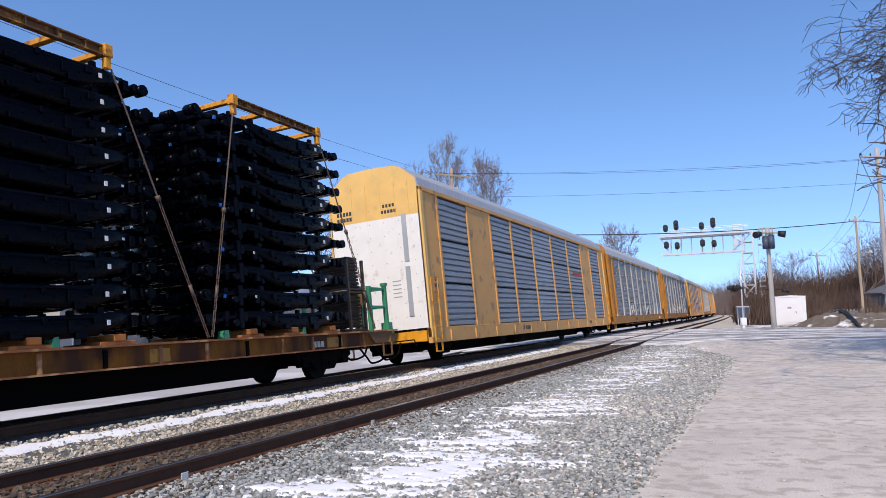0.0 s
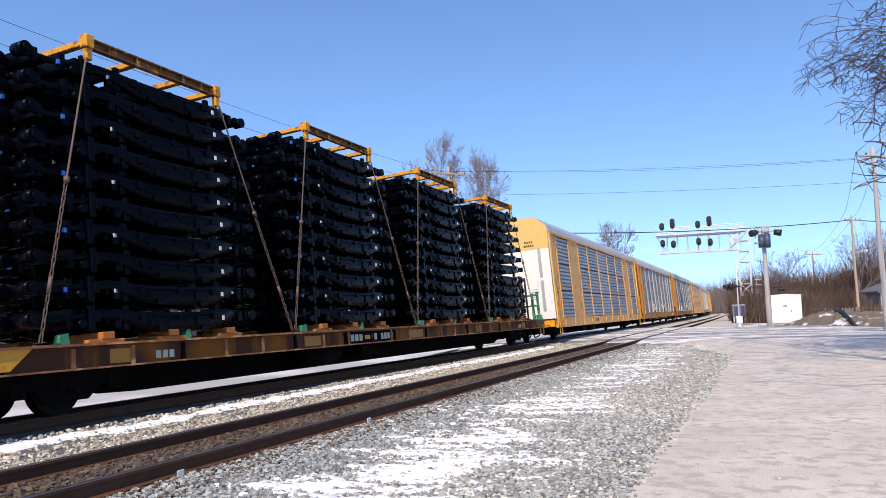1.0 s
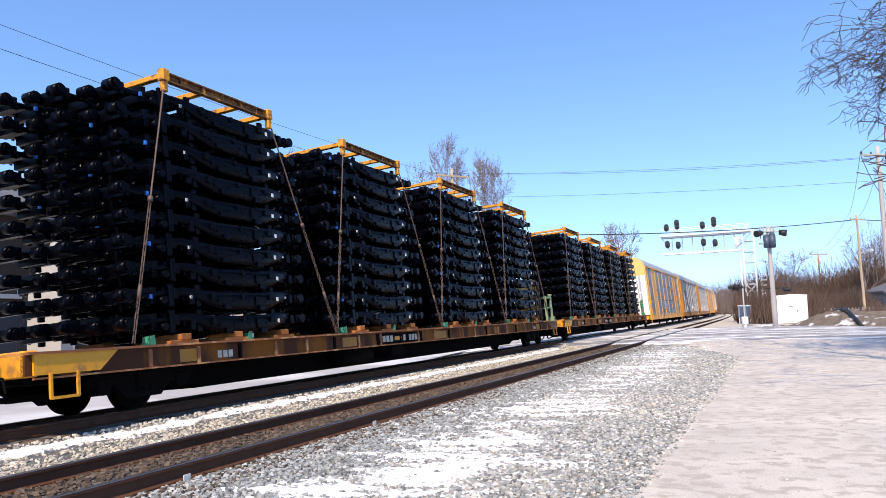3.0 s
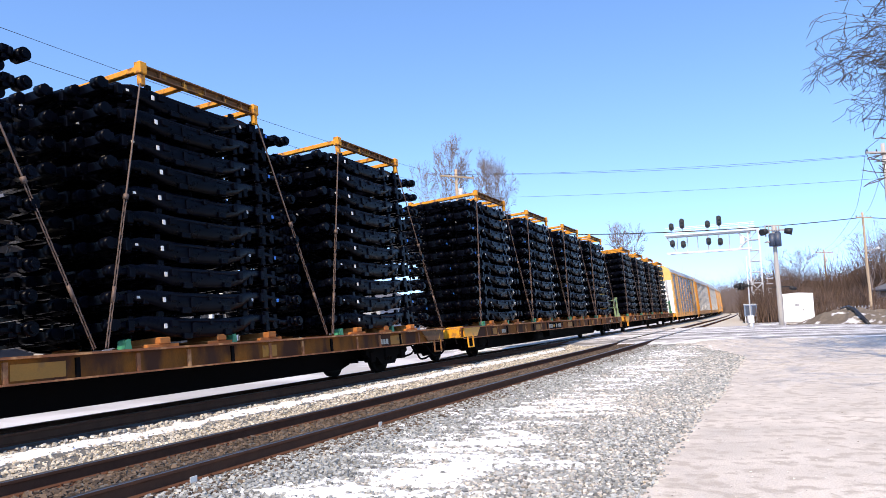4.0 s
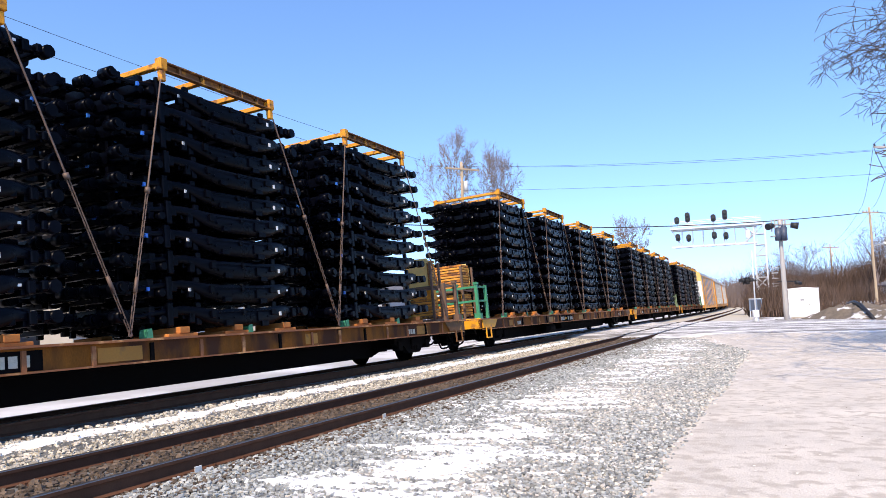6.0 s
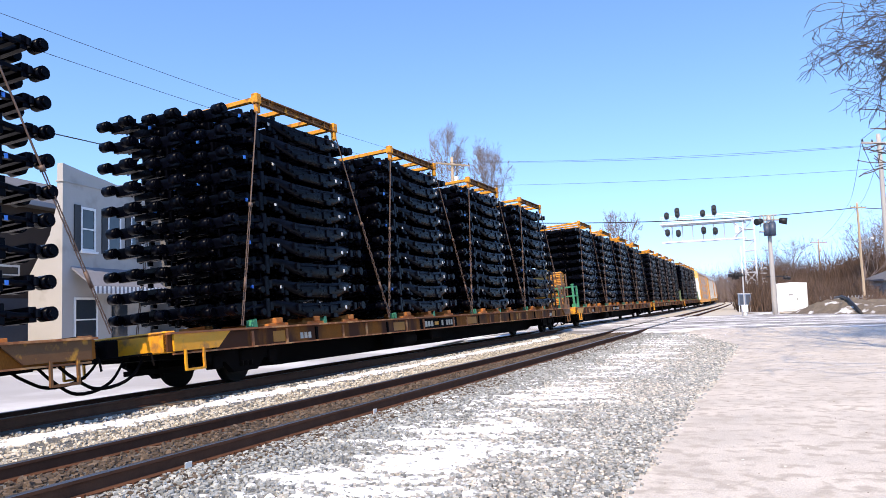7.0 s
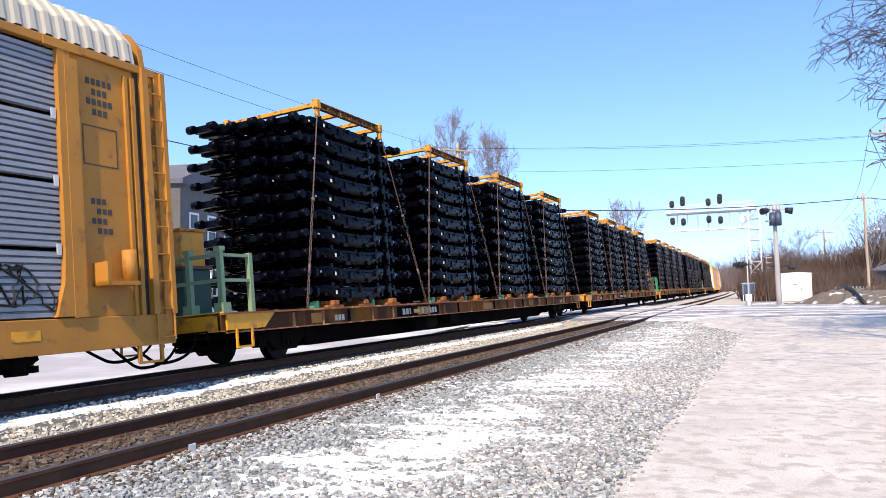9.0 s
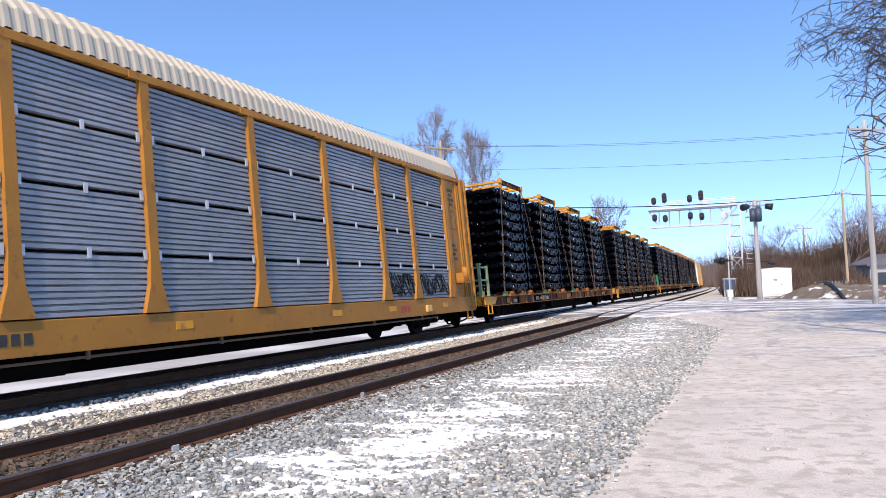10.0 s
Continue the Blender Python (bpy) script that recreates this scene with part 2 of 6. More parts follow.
def prism(bm, outline, axis, a, b, mat=0, smooth=False):
    """An outline of two coordinates, pushed along an axis ('x', 'y' or 'z') from a to b."""
    def at(q, w):
        return {"x": (w, q[0], q[1]), "y": (q[0], w, q[1]), "z": (q[0], q[1], w)}[axis]
    va = [bm.verts.new(at(q, a)) for q in outline]
    vb = [bm.verts.new(at(q, b)) for q in outline]
    n = len(outline)
    for i in range(n):
        f = bm.faces.new((va[i], va[(i + 1) % n], vb[(i + 1) % n], vb[i]))
        f.material_index, f.smooth = mat, smooth
    bm.faces.new(va[::-1]).material_index = mat
    bm.faces.new(vb).material_index = mat


def mesh_of(name, bm, mats):
    bmesh.ops.recalc_face_normals(bm, faces=bm.faces)
    me = bpy.data.meshes.new(name)
    bm.to_mesh(me)
    bm.free()
    for m in (mats if isinstance(mats, (list, tuple)) else [mats]):
        me.materials.append(m)
    return me


def part(name, bm, mats, parent=None, label=""):
    ob = new(name, mesh_of(name, bm, mats) if isinstance(bm, bmesh.types.BMesh) else bm)
    ob.parent = parent
    return tagged(ob, label)


def thing(name, label, category, group="", kind=""):
    return tagged(new(name), label, category, group, kind)


# ---- the line of the two tracks ----
# s runs along the near track, lat is counted to the left from the near rail of the near track
PHI, K0, K1, OFFSET = radians(23.976), 0.0003757, -3.8e-6, 5.740
CANT, SPACING, GAUGE = 1.724, 4.210, 1.51


def heading(s):
    q = max(-60.0, min(s, 100.0))
    far = 0.0003 * max(0.0, min(s, 190.0) - 100.0) + 0.0011 * max(0.0, min(s, 460.0) - 190.0)
    return PHI - K0 * q - 0.5 * K1 * q * abs(q) - far


_S0, _DS = -220.0, 0.5
_line = [(0.0, 0.0)]
for _i in range(2400):
    _a = heading(_S0 + (_i + 0.5) * _DS)
    _line.append((_line[-1][0] + _DS * math.sin(_a), _line[-1][1] + _DS * math.cos(_a)))
_o = _line[int(-_S0 / _DS)]
_shift = (-math.cos(PHI) * OFFSET - _o[0], math.sin(PHI) * OFFSET - _o[1])


def along(s, lat=0.0):
    k = (s - _S0) / _DS
    i = max(0, min(int(k), len(_line) - 2))
    f = k - i
    a = heading(s)
    x = _line[i][0] + (_line[i + 1][0] - _line[i][0]) * f + _shift[0]
    y = _line[i][1] + (_line[i + 1][1] - _line[i][1]) * f + _shift[1]
    return x - math.cos(a) * lat, y + math.sin(a) * lat


FAR_CANT, FAR_RAIL_Z = 4.3, 0.054              # the far track is banked more than the near one
SIN_F, COS_F = math.sin(radians(FAR_CANT)), math.cos(radians(FAR_CANT))
FAR_LAT = SPACING + GAUGE / 2 * COS_F
FAR_Z = FAR_RAIL_Z - GAUGE / 2 * SIN_F


def car_pose(s):
    """The pose of a car whose rear coupling stands at s on the far track: x to its right, y ahead, z up from the rails."""
    ax, ay = along(s + 3.2, FAR_LAT)
    bx, by = along(s + 25.3, FAR_LAT)
    a = math.atan2(bx - ax, by - ay)
    x, y = ax - 3.2 * math.sin(a), ay - 3.2 * math.cos(a)
    return pose(x, y, FAR_Z, 0, -FAR_CANT, -math.degrees(a))


def run(t):
    """How far the train has gone at t seconds."""
    return 15.19 * t - 0.0059 * t * t


PITCH, FIRST = 28.966, 18.67       # length over the couplings; the coupling behind the last of the leading racks


# ---- ground ----
BED = [(-900, -1.0), (-60, -0.5), (-30, -0.38), (-12, -0.30), (-4.7, -0.27), (-4.2, -0.27), (-2.4, -0.25), (-1.0, -0.205), (-0.5, -0.165), (0.4, -0.185), (2.2, -0.25),
       (2.9, -0.29), (3.3, -0.24), (3.6, -0.13), (4.0, -0.10), (4.3, -0.12), (5.8, -0.25), (6.3, -0.30), (7.0, -0.45), (7.4, -0.49), (9.0, -0.55), (60, -0.55), (900, -1.0)]


def ramp(x, a, b):
    q = max(0.0, min(1.0, (x - a) / (b - a)))
    return q * q * (3 - 2 * q)


def bed(s, lat):
    for (a, za), (b, zb) in zip(BED, BED[1:]):
        if lat <= b:
            z = za + (zb - za) * (lat - a) / (b - a)
            break
    up = ramp(s, 34, 38.5) * (1 - ramp(s, 61, 66)) * (1 - ramp(lat, 8, 14)) * (1 - ramp(-lat, 5, 22))
    return z + (-0.035 - 0.02 * max(0, min(lat, 3)) / 3 + 0.05 * ramp(lat, 3, 4.2) - 0.083 * max(0, min(lat, 7) - 4.2) - z) * up


def sheet(name, ss, lats, lift, mat, height=bed):
    vs, fs = [], []
    for s in ss:
        for la in lats:
            vs.append((*along(s, la), height(s, la) + lift))
    n = len(lats)
    for i in range(len(ss) - 1):
        for j in range(n - 1):
            fs.append((i * n + j, i * n + j + 1, (i + 1) * n + j + 1, (i + 1) * n + j))
    me = bpy.data.meshes.new(name)
    me.from_pydata(vs, [], fs)
    me.materials.append(mat)
    me.polygons.foreach_set("use_smooth", [True] * len(fs))
    me.update()
    if me.polygons[0].normal.z < 0:
        me.flip_normals()
    return new(name, me)


def steps(*marks):
    out = []
    for a, b, d in marks:
        k = max(1, round((b - a) / d))
        out += [a + (b - a) * i / k for i in range(k)]
    return out + [marks[-1][1]]


S_ALL = steps((-200, -40, 20), (-40, 0, 4), (0, 34, 2), (34, 39, 0.5), (39, 61, 2), (61, 67, 0.5), (67, 140, 6), (140, 330, 12), (330, 900, 60))
LATS = [-900, -500, -250, -120, -60, -40, -30, -22, -18, -15, -12, -9, -7, -5.8, -4.7, -4.2, -3.3, -2.4, -1.7, -1.0, -0.5, 0, 0.4, 1, 1.6, 2.2, 2.6, 2.9, 3.2, 3.6, 4.3, 5, 5.7,
        6.4, 6.9, 7.4, 8, 9, 11, 14, 20, 30, 60, 120, 250, 500, 900]
ground = tagged(sheet("ground", S_ALL, LATS, -0.03, M["soil"]), "brown winter soil with patches of thin old snow", "ground", kind="structure")
ballast = tagged(sheet("ballast_bed", steps((-60, 0, 5), (0, 34, 1), (34, 35.5, 0.5)), [-4.35, -3.6, -2.9, -2.4, -1.7, -1.0, -0.5, 0, 0.4, 1, 1.6, 2.2, 2.6, 2.9, 3.2, 3.6, 4.3, 5, 5.7, 6.4, 6.9, 7.4], 0.0, M["ballast"]),
                 "grey crushed-stone ballast under and beside the tracks", "ballast", kind="structure")
ballast_far = tagged(sheet("ballast_bed", steps((65.5, 67, 0.5), (67, 140, 6), (140, 420, 10)), [-3.4, -1.7, -1.0, -0.5, 0, 0.4, 1, 1.6, 2.2, 2.9, 3.6, 4.3, 5, 5.7, 6.4, 6.9, 7.4], 0.0, M["stone_tan"]),
                     "tan crushed-stone ballast beyond the crossing", "ballast", kind="structure")


def road_edge(s):
    return -4.28 + 0.16 * noise.noise((s * 0.35, 3.1, 0)) + 0.07 * noise.noise((s * 1.7, 8.1, 0)) + 0.05 * noise.noise((s * 5.1, 2.1, 0)) - 0.04


def build_lane():
    """The pale lane beside the track, with an uneven crumbling edge."""
    ss = steps((-30, 0, 3), (0, 40, 0.4), (40, 66, 2))
    cols = [0, 0.25, 0.6, 1.2, 2, 3, 4.5, 6, 9, 13, 18]
    vs, fs = [], []
    for s in ss:
        e = road_edge(s) + 2.2 * ramp(s, 26, 35)
        for j, c in enumerate(cols):
            la = e - c
            lift = -0.012 if j == 0 else 0.012
            vs.append((*along(s, la), bed(s, la) + lift))
    n = len(cols)
    for i in range(len(ss) - 1):
        for j in range(n - 1):
            fs.append((i * n + j, (i + 1) * n + j, (i + 1) * n + j + 1, i * n + j + 1))
    me = bpy.data.meshes.new("road")
    me.from_pydata(vs, [], fs)
    me.materials.append(M["road"])
    me.polygons.foreach_set("use_smooth", [True] * len(fs))
    me.update()
    if me.polygons[0].normal.z < 0:
        me.flip_normals()
    return tagged(new("road", me), "pale worn lane with salt and grit beside the track", "road", kind="structure")


build_lane()
crossing = tagged(sheet("road_crossing", steps((35, 38.5, 0.5), (38.5, 61, 1.5), (61, 65, 0.5)), [-22, -16, -11, -8, -5.5, -4, -2.6, -1.2, -0.12], 0.03, M["crossing"],
                        lambda s, la: bed(s, la) - 0.06 * (1 - ramp(s, 35.2, 38.5 + 1.5 * noise.noise((la * 0.5, 1.0, 0.0))))),
                  "asphalt level crossing dusted with snow and salt", "road", kind="structure")
for a, b in ((0.12, 1.39), (1.63, SPACING - 0.12), (SPACING + 0.12, SPACING + 1.39), (SPACING + 1.63, 12.0)):
    tagged(sheet("road_crossing", steps((36, 38.5, 0.5), (38.5, 61, 1.5), (61, 65, 0.5)), [a, (a + b) / 2, b], 0.03, M["crossing"]),
           "asphalt level crossing dusted with snow and salt", "road", kind="structure")
street = tagged(sheet("street", steps((-120, 160, 10)), [9.0, 10.5, 12, 14, 17, 20], 0.03, M["street"]), "pale dry street running along the far side of the tracks", "road", kind="structure")


# ---- rails and ties ----
def rail_sweep(name, lat, z):
    prof = [(-0.07, -0.17), (0.07, -0.17), (0.07, -0.158), (0.012, -0.14), (0.010, -0.045), (0.036, -0.036), (0.036, -0.006), (0.028, 0.0),
            (-0.028, 0.0), (-0.036, -0.006), (-0.036, -0.036), (-0.010, -0.045), (-0.012, -0.14), (-0.07, -0.158)]
    ss = steps((-60, 60, 2), (60, 420, 5))
    bm = bmesh.new()
    rings = []
    for s in ss:
        rings.append([bm.verts.new((*along(s, lat - q[0]), z + q[1])) for q in prof])
    n = len(prof)
    for a, b in zip(rings, rings[1:]):
        for i in range(n):
            f = bm.faces.new((a[i], a[(i + 1) % n], b[(i + 1) % n], b[i]))
            f.material_index = 1 if i in (6, 7, 8) else 0
    return part(name, bm, [M["rail"], M["railhead"]])


def tie_mesh():
    bm = bmesh.new()
    box(bm, -1.29, 1.29, -0.115, 0.115, -0.17, 0, 0, 0.012)
    return mesh_of("tie", bm, M["tie"])


def spike_plate_mesh():
    bm = bmesh.new()
    box(bm, -0.17, 0.17, -0.095, 0.095, 0, 0.016, 0, 0.004)
    for x in (-0.1, 0.1):
        for y in (-0.06, 0.06):
            box(bm, x - 0.012, x + 0.012, y - 0.012, y + 0.012, 0.016, 0.045)
    return mesh_of("tie_plate", bm, M["rail"])


TIE, TIE_PLATE = tie_mesh(), spike_plate_mesh()
for label, lat0, z0, cant in (("rusty running track on worn wooden ties", 0.0, 0.0, CANT), ("rusty track that carries the train, on wooden ties", SPACING, FAR_RAIL_Z, FAR_CANT)):
    drop = math.sin(radians(cant))
    track = thing("railway_track", label, "track", kind="structure")
    for side in (0, 1):
        tagged(rail_sweep("rail", lat0 + GAUGE * side, z0 - GAUGE * side * drop), "worn steel rail with rust-brown web").parent = track
    for k in range(72):
        s = -1.5 + 0.52 * k
        if s > 35.5:
            break
        rnd = random.Random(k * 7 + int(lat0 * 10))
        x, y = along(s, lat0 + GAUGE / 2 + rnd.uniform(-0.05, 0.05))
        tie = part("tie", TIE, None, track)
        tie.matrix_local = pose(x, y, z0 - GAUGE / 2 * drop - 0.187, 0, -cant, -math.degrees(heading(s)) + rnd.uniform(-1, 1))
        if lat0 == 0:
            for side in (0, 1):
                px, py = along(s, lat0 + GAUGE * side)
                part("tie_plate", TIE_PLATE, None, tie).matrix_local = pose((-1 if side else 1) * GAUGE / 2, 0, 0.001)
for s in (6.0, 9.9):
    bm = bmesh.new()
    box(bm, -0.004, 0.004, -0.05, 0.05, 0, 0.085, 0, 0.002)
    x, y = along(s, -0.16)
    tag_ob = part("marker_tag", bm, M["plate"])
    tag_ob.matrix_world = pose(x, y, -0.172, 0, 0, -math.degrees(heading(s)))
    tagged(tag_ob, "small white marker tag beside the rail", "marker tag", "marker tags by the rail")


# ---- loose stones and snow ----
def stones(name, mat, spots, label):
    """spots: x, y, z, size. Each stone is a chipped, uneven block."""
    rng = np.random.default_rng(5)
    spots = np.array(spots)
    n = len(spots)
    base = np.array([(x, y, z) for x in (-1, 1) for y in (-1, 1) for z in (-1, 1)], float) * 0.5
    v = base[None] * rng.uniform(0.65, 1.35, (n, 8, 3)) * rng.uniform((0.8, 0.7, 0.5), (1.3, 1.0, 0.85), (n, 1, 3))
    ang = rng.uniform(0, 6.28, n)
    tilt = rng.normal(0, 0.5, n)
    c, s_, ct, st = np.cos(ang), np.sin(ang), np.cos(tilt), np.sin(tilt)
    y1, z1 = v[..., 1] * ct[:, None] - v[..., 2] * st[:, None], v[..., 1] * st[:, None] + v[..., 2] * ct[:, None]
    v = np.stack((v[..., 0] * c[:, None] - y1 * s_[:, None], v[..., 0] * s_[:, None] + y1 * c[:, None], z1), -1)
    v = v * spots[:, None, 3:4] + spots[:, None, :3]
    quads = np.array(((0, 1, 3, 2), (4, 6, 7, 5), (0, 4, 5, 1), (2, 3, 7, 6), (0, 2, 6, 4), (1, 5, 7, 3)))
    f = (quads[None] + 8 * np.arange(n)[:, None, None]).reshape(-1, 4)
    me = bpy.data.meshes.new(name)
    me.from_pydata(v.reshape(-1, 3), [], f)
    me.materials.append(mat)
    return tagged(new(name, me), label, "gravel", kind="stuff")


def scatter(seed, count, s0, s1, l0, l1, size0, size1, near=1.0):
    rng = np.random.default_rng(seed)
    out = []
    for _ in range(count):
        s = s0 + (s1 - s0) * rng.random() ** near
        la = rng.uniform(l0, l1)
        q = rng.uniform(size0, size1)
        out.append((*along(s, la), bed(s, la) + q * rng.uniform(0.1, 0.5), q))
    return out


def shoulder(spots):
    """Only the stones on the track's side of the lane's edge, thinning out over it."""
    rng = np.random.default_rng(77)
    return spots[:1] + [q for q in spots[1:] if side_of(q) > road_edge_at(q) - 0.25 * rng.random() ** 3]


def side_of(q):
    return q[0] * -math.cos(PHI) + q[1] * math.sin(PHI) - OFFSET


def road_edge_at(q):
    s = q[0] * math.sin(PHI) + q[1] * math.cos(PHI)
    return road_edge(s) + 2.2 * ramp(s, 26, 35) - 0.0002 * s * s


stones("ballast_stones", M["stone"], shoulder(scatter(1, 56000, 1.5, 19, -4.6, -0.12, 0.014, 0.042, 1.3) + scatter(2, 24000, 15, 35, -4.6, -0.12, 0.022, 0.05)), "loose grey crushed ballast stones")
stones("ballast_stones", M["stone_tan"], scatter(3, 24000, 1, 36, 1.66, 3.7, 0.018, 0.048) + shoulder(scatter(6, 4000, 2, 35, -4.2, -0.3, 0.016, 0.038)), "loose tan ballast stones between the tracks")
stones("ballast_stones", M["stone_pale"], shoulder(scatter(31, 20000, 2, 24, -4.7, -1.6, 0.014, 0.038, 1.2) + scatter(32, 12000, 12, 36, -4.7, -1.4, 0.022, 0.048)), "pale small stones strewn towards the lane")
stones("lane_grit", M["stone_pale"], scatter(41, 9000, 1, 26, -12.0, -4.7, 0.006, 0.02, 1.2), "fine pale grit on the worn lane")
stones("lane_grit", M["stone_brown"], scatter(42, 2500, 1, 26, -12.0, -4.7, 0.006, 0.018, 1.2), "dark grit on the worn lane")
stones("ballast_stones", M["stone_brown"], scatter(4, 14000, 1, 36, 0.1, 1.42, 0.02, 0.055) + scatter(7, 6000, 1, 35, -0.7, -0.1, 0.018, 0.042), "rust-brown ballast stones between the rails")


def snow_height(s, la):
    """Wind-blown snow: streaks that slant away from the track, broken up by the stones."""
    u, v = s * 0.407 - la * 0.914, s * 0.914 + la * 0.407
    broad = noise.fractal(Vector((u * 0.45, v * 0.5, 0.3)), 1.0, 2.0, 3)
    streak = noise.fractal(Vector((u * 0.8 + 0.5 * v, v * 3.4, 2.3)), 0.9, 2.0, 3)
    fine = noise.fractal(Vector((u * 6.0, v * 13.0, 1.7)), 0.6, 2.0, 4)
    belt = math.exp(-((la + 2.15) / 1.2) ** 2) * (0.6 + 0.4 * ramp(s, 3, 7)) * (1 - 0.25 * ramp(s, 24, 34))
    return -0.094 + 0.11 * belt + 0.045 * broad + 0.10 * streak + 0.095 * fine


def build_snow(name, label, ss, lats, f):
    ob = sheet(name, ss, lats, 0.0, M["snow"], lambda s, la: bed(s, la) + max(-0.03, min(0.036, f(s, la))))
    return tagged(ob, label, "snow", kind="stuff")


build_snow("snow_patches", "thin wind-blown snow lying between the ballast stones", steps((2, 16, 0.045), (16, 35, 0.1)), steps((-4.2, -0.4, 0.05)), snow_height)
build_snow("snow_strip", "narrow strip of snow along the sunlit edge between the tracks", steps((0, 34, 0.08)), steps((3.0, 3.9, 0.06)),
           lambda s, la: -0.03 + 0.075 * math.exp(-((la - 3.42 - 0.08 * noise.noise((s * 0.6, 0, 5))) / 0.13) ** 2) + 0.035 * noise.fractal(Vector((s * 2.2, la * 3, 4)), 1, 2, 4))


# ---- railway cars ----
def wheelset_mesh():
    bm = bmesh.new()
    for w in (-0.755, 0.755):
        o = 1 if w > 0 else -1
        tube(bm, (w - 0.065, 0, 0), (w + 0.065, 0, 0), 0.42, seg=28)
        tube(bm, (w - o * 0.10, 0, 0), (w - o * 0.065, 0, 0), 0.445, seg=28)
        tube(bm, (w + o * 0.065, 0, 0), (w + o * 0.14, 0, 0), 0.13, 0.10, seg=10)
        for i in range(6):
            a = i * math.pi / 3
            tube(bm, (w + o * 0.06, 0.25 * math.cos(a), 0.25 * math.sin(a)), (w + o * 0.071, 0.25 * math.cos(a), 0.25 * math.sin(a)), 0.055, seg=6)
    tube(bm, (-0.95, 0, 0), (0.95, 0, 0), 0.08, seg=8)
    return mesh_of("wheelset", bm, M["wheel"])


def bogie_mesh():
    bm = bmesh.new()
    top = [(-1.15, 0.50), (-1.12, 0.60), (-0.62, 0.66), (-0.35, 0.78), (0.35, 0.78), (0.62, 0.66), (1.12, 0.60), (1.15, 0.50), (0.95, 0.40),
           (0.60, 0.42), (0.36, 0.20), (-0.36, 0.20), (-0.60, 0.42), (-0.95, 0.40)]
    for w in (-0.98, 0.98):
        prism(bm, top, "x", w - 0.07, w + 0.07)
        for y in (-0.84, 0.84):
            box(bm, w - 0.11, w + 0.11, y - 0.13, y + 0.13, 0.30, 0.56, 0, 0.02)
        for y in (-0.14, 0, 0.14):
            tube(bm, (w + (0.06 if w > 0 else -0.06), y, 0.30), (w + (0.06 if w > 0 else -0.06), y, 0.60), 0.055, seg=8)
    box(bm, -1.1, 1.1, -0.2, 0.2, 0.38, 0.62, 0, 0.03)
    for y in (-1.25, 1.25):
        box(bm, -0.85, 0.85, y - 0.04, y + 0.04, 0.32, 0.42)
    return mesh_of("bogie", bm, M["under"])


WHEELSET, BOGIE = wheelset_mesh(), bogie_mesh()


def add_bogies(car, spots):
    for y in spots:
        b = part("bogie", BOGIE, None, car, "black cast bogie with two axles")
        b.matrix_local = pose(0, y, 0)
        for d in (-0.84, 0.84):
            w = part("wheelset", WHEELSET, None, b)
            w.matrix_local = pose(0, d, 0.42)


def hose_mesh(w, sag):
    bm = bmesh.new()
    pts = [(w + 0.05 * math.sin(i * 0.75), -0.85 + 1.7 * i / 14, 0.64 - sag * math.sin(math.pi * i / 14) ** 0.8) for i in range(15)]
    sweep(bm, pts, [0.03] * 15, 7)
    return mesh_of("brake_hose", bm, M["under"])


HOSES = [hose_mesh(0.35, 0.48), hose_mesh(-0.3, 0.34), hose_mesh(0.8, 0.42)]


def add_couplers(car, rear=0.75, front=PITCH - 0.75):
    for y, d in ((rear, -1), (front, 1)):
        bm = bmesh.new()
        box(bm, -0.10, 0.10, min(y, y + d * 0.65), max(y, y + d * 0.65), 0.72, 0.92, 0, 0.02)
        box(bm, -0.17, 0.17, y + d * 0.62 - 0.13, y + d * 0.62 + 0.13, 0.66, 0.98, 0, 0.04)
        box(bm, -0.3, 0.3, y - 0.25, y + 0.25, 0.62, 1.0, 0, 0.02)
        tube(bm, (0.2, y + d * 0.35, 0.68), (1.25, y + d * 0.2, 0.70), 0.018, seg=6)
        tube(bm, (1.25, y + d * 0.2, 0.70), (1.3, y + d * 0.2, 0.5), 0.018, seg=6)
        part("coupler", bm, M["under"], car)
    for hose in HOSES:
        part("brake_hose", hose, None, car)


def bars(car, mat, label, x, y, z, count, w, h, gap, out=0.004):
    """A row of plain bars on a side face at x that looks to +x (or -x for out below 0)."""
    for i in range(count):
        if (i * 7 + count) % 9 == 4:
            continue
        bm = bmesh.new()
        a = y + i * (w + gap)
        box(bm, min(x, x + out), max(x, x + out), a, a + w, z, z + h)
        part("lettering", bm, mat, car, label)


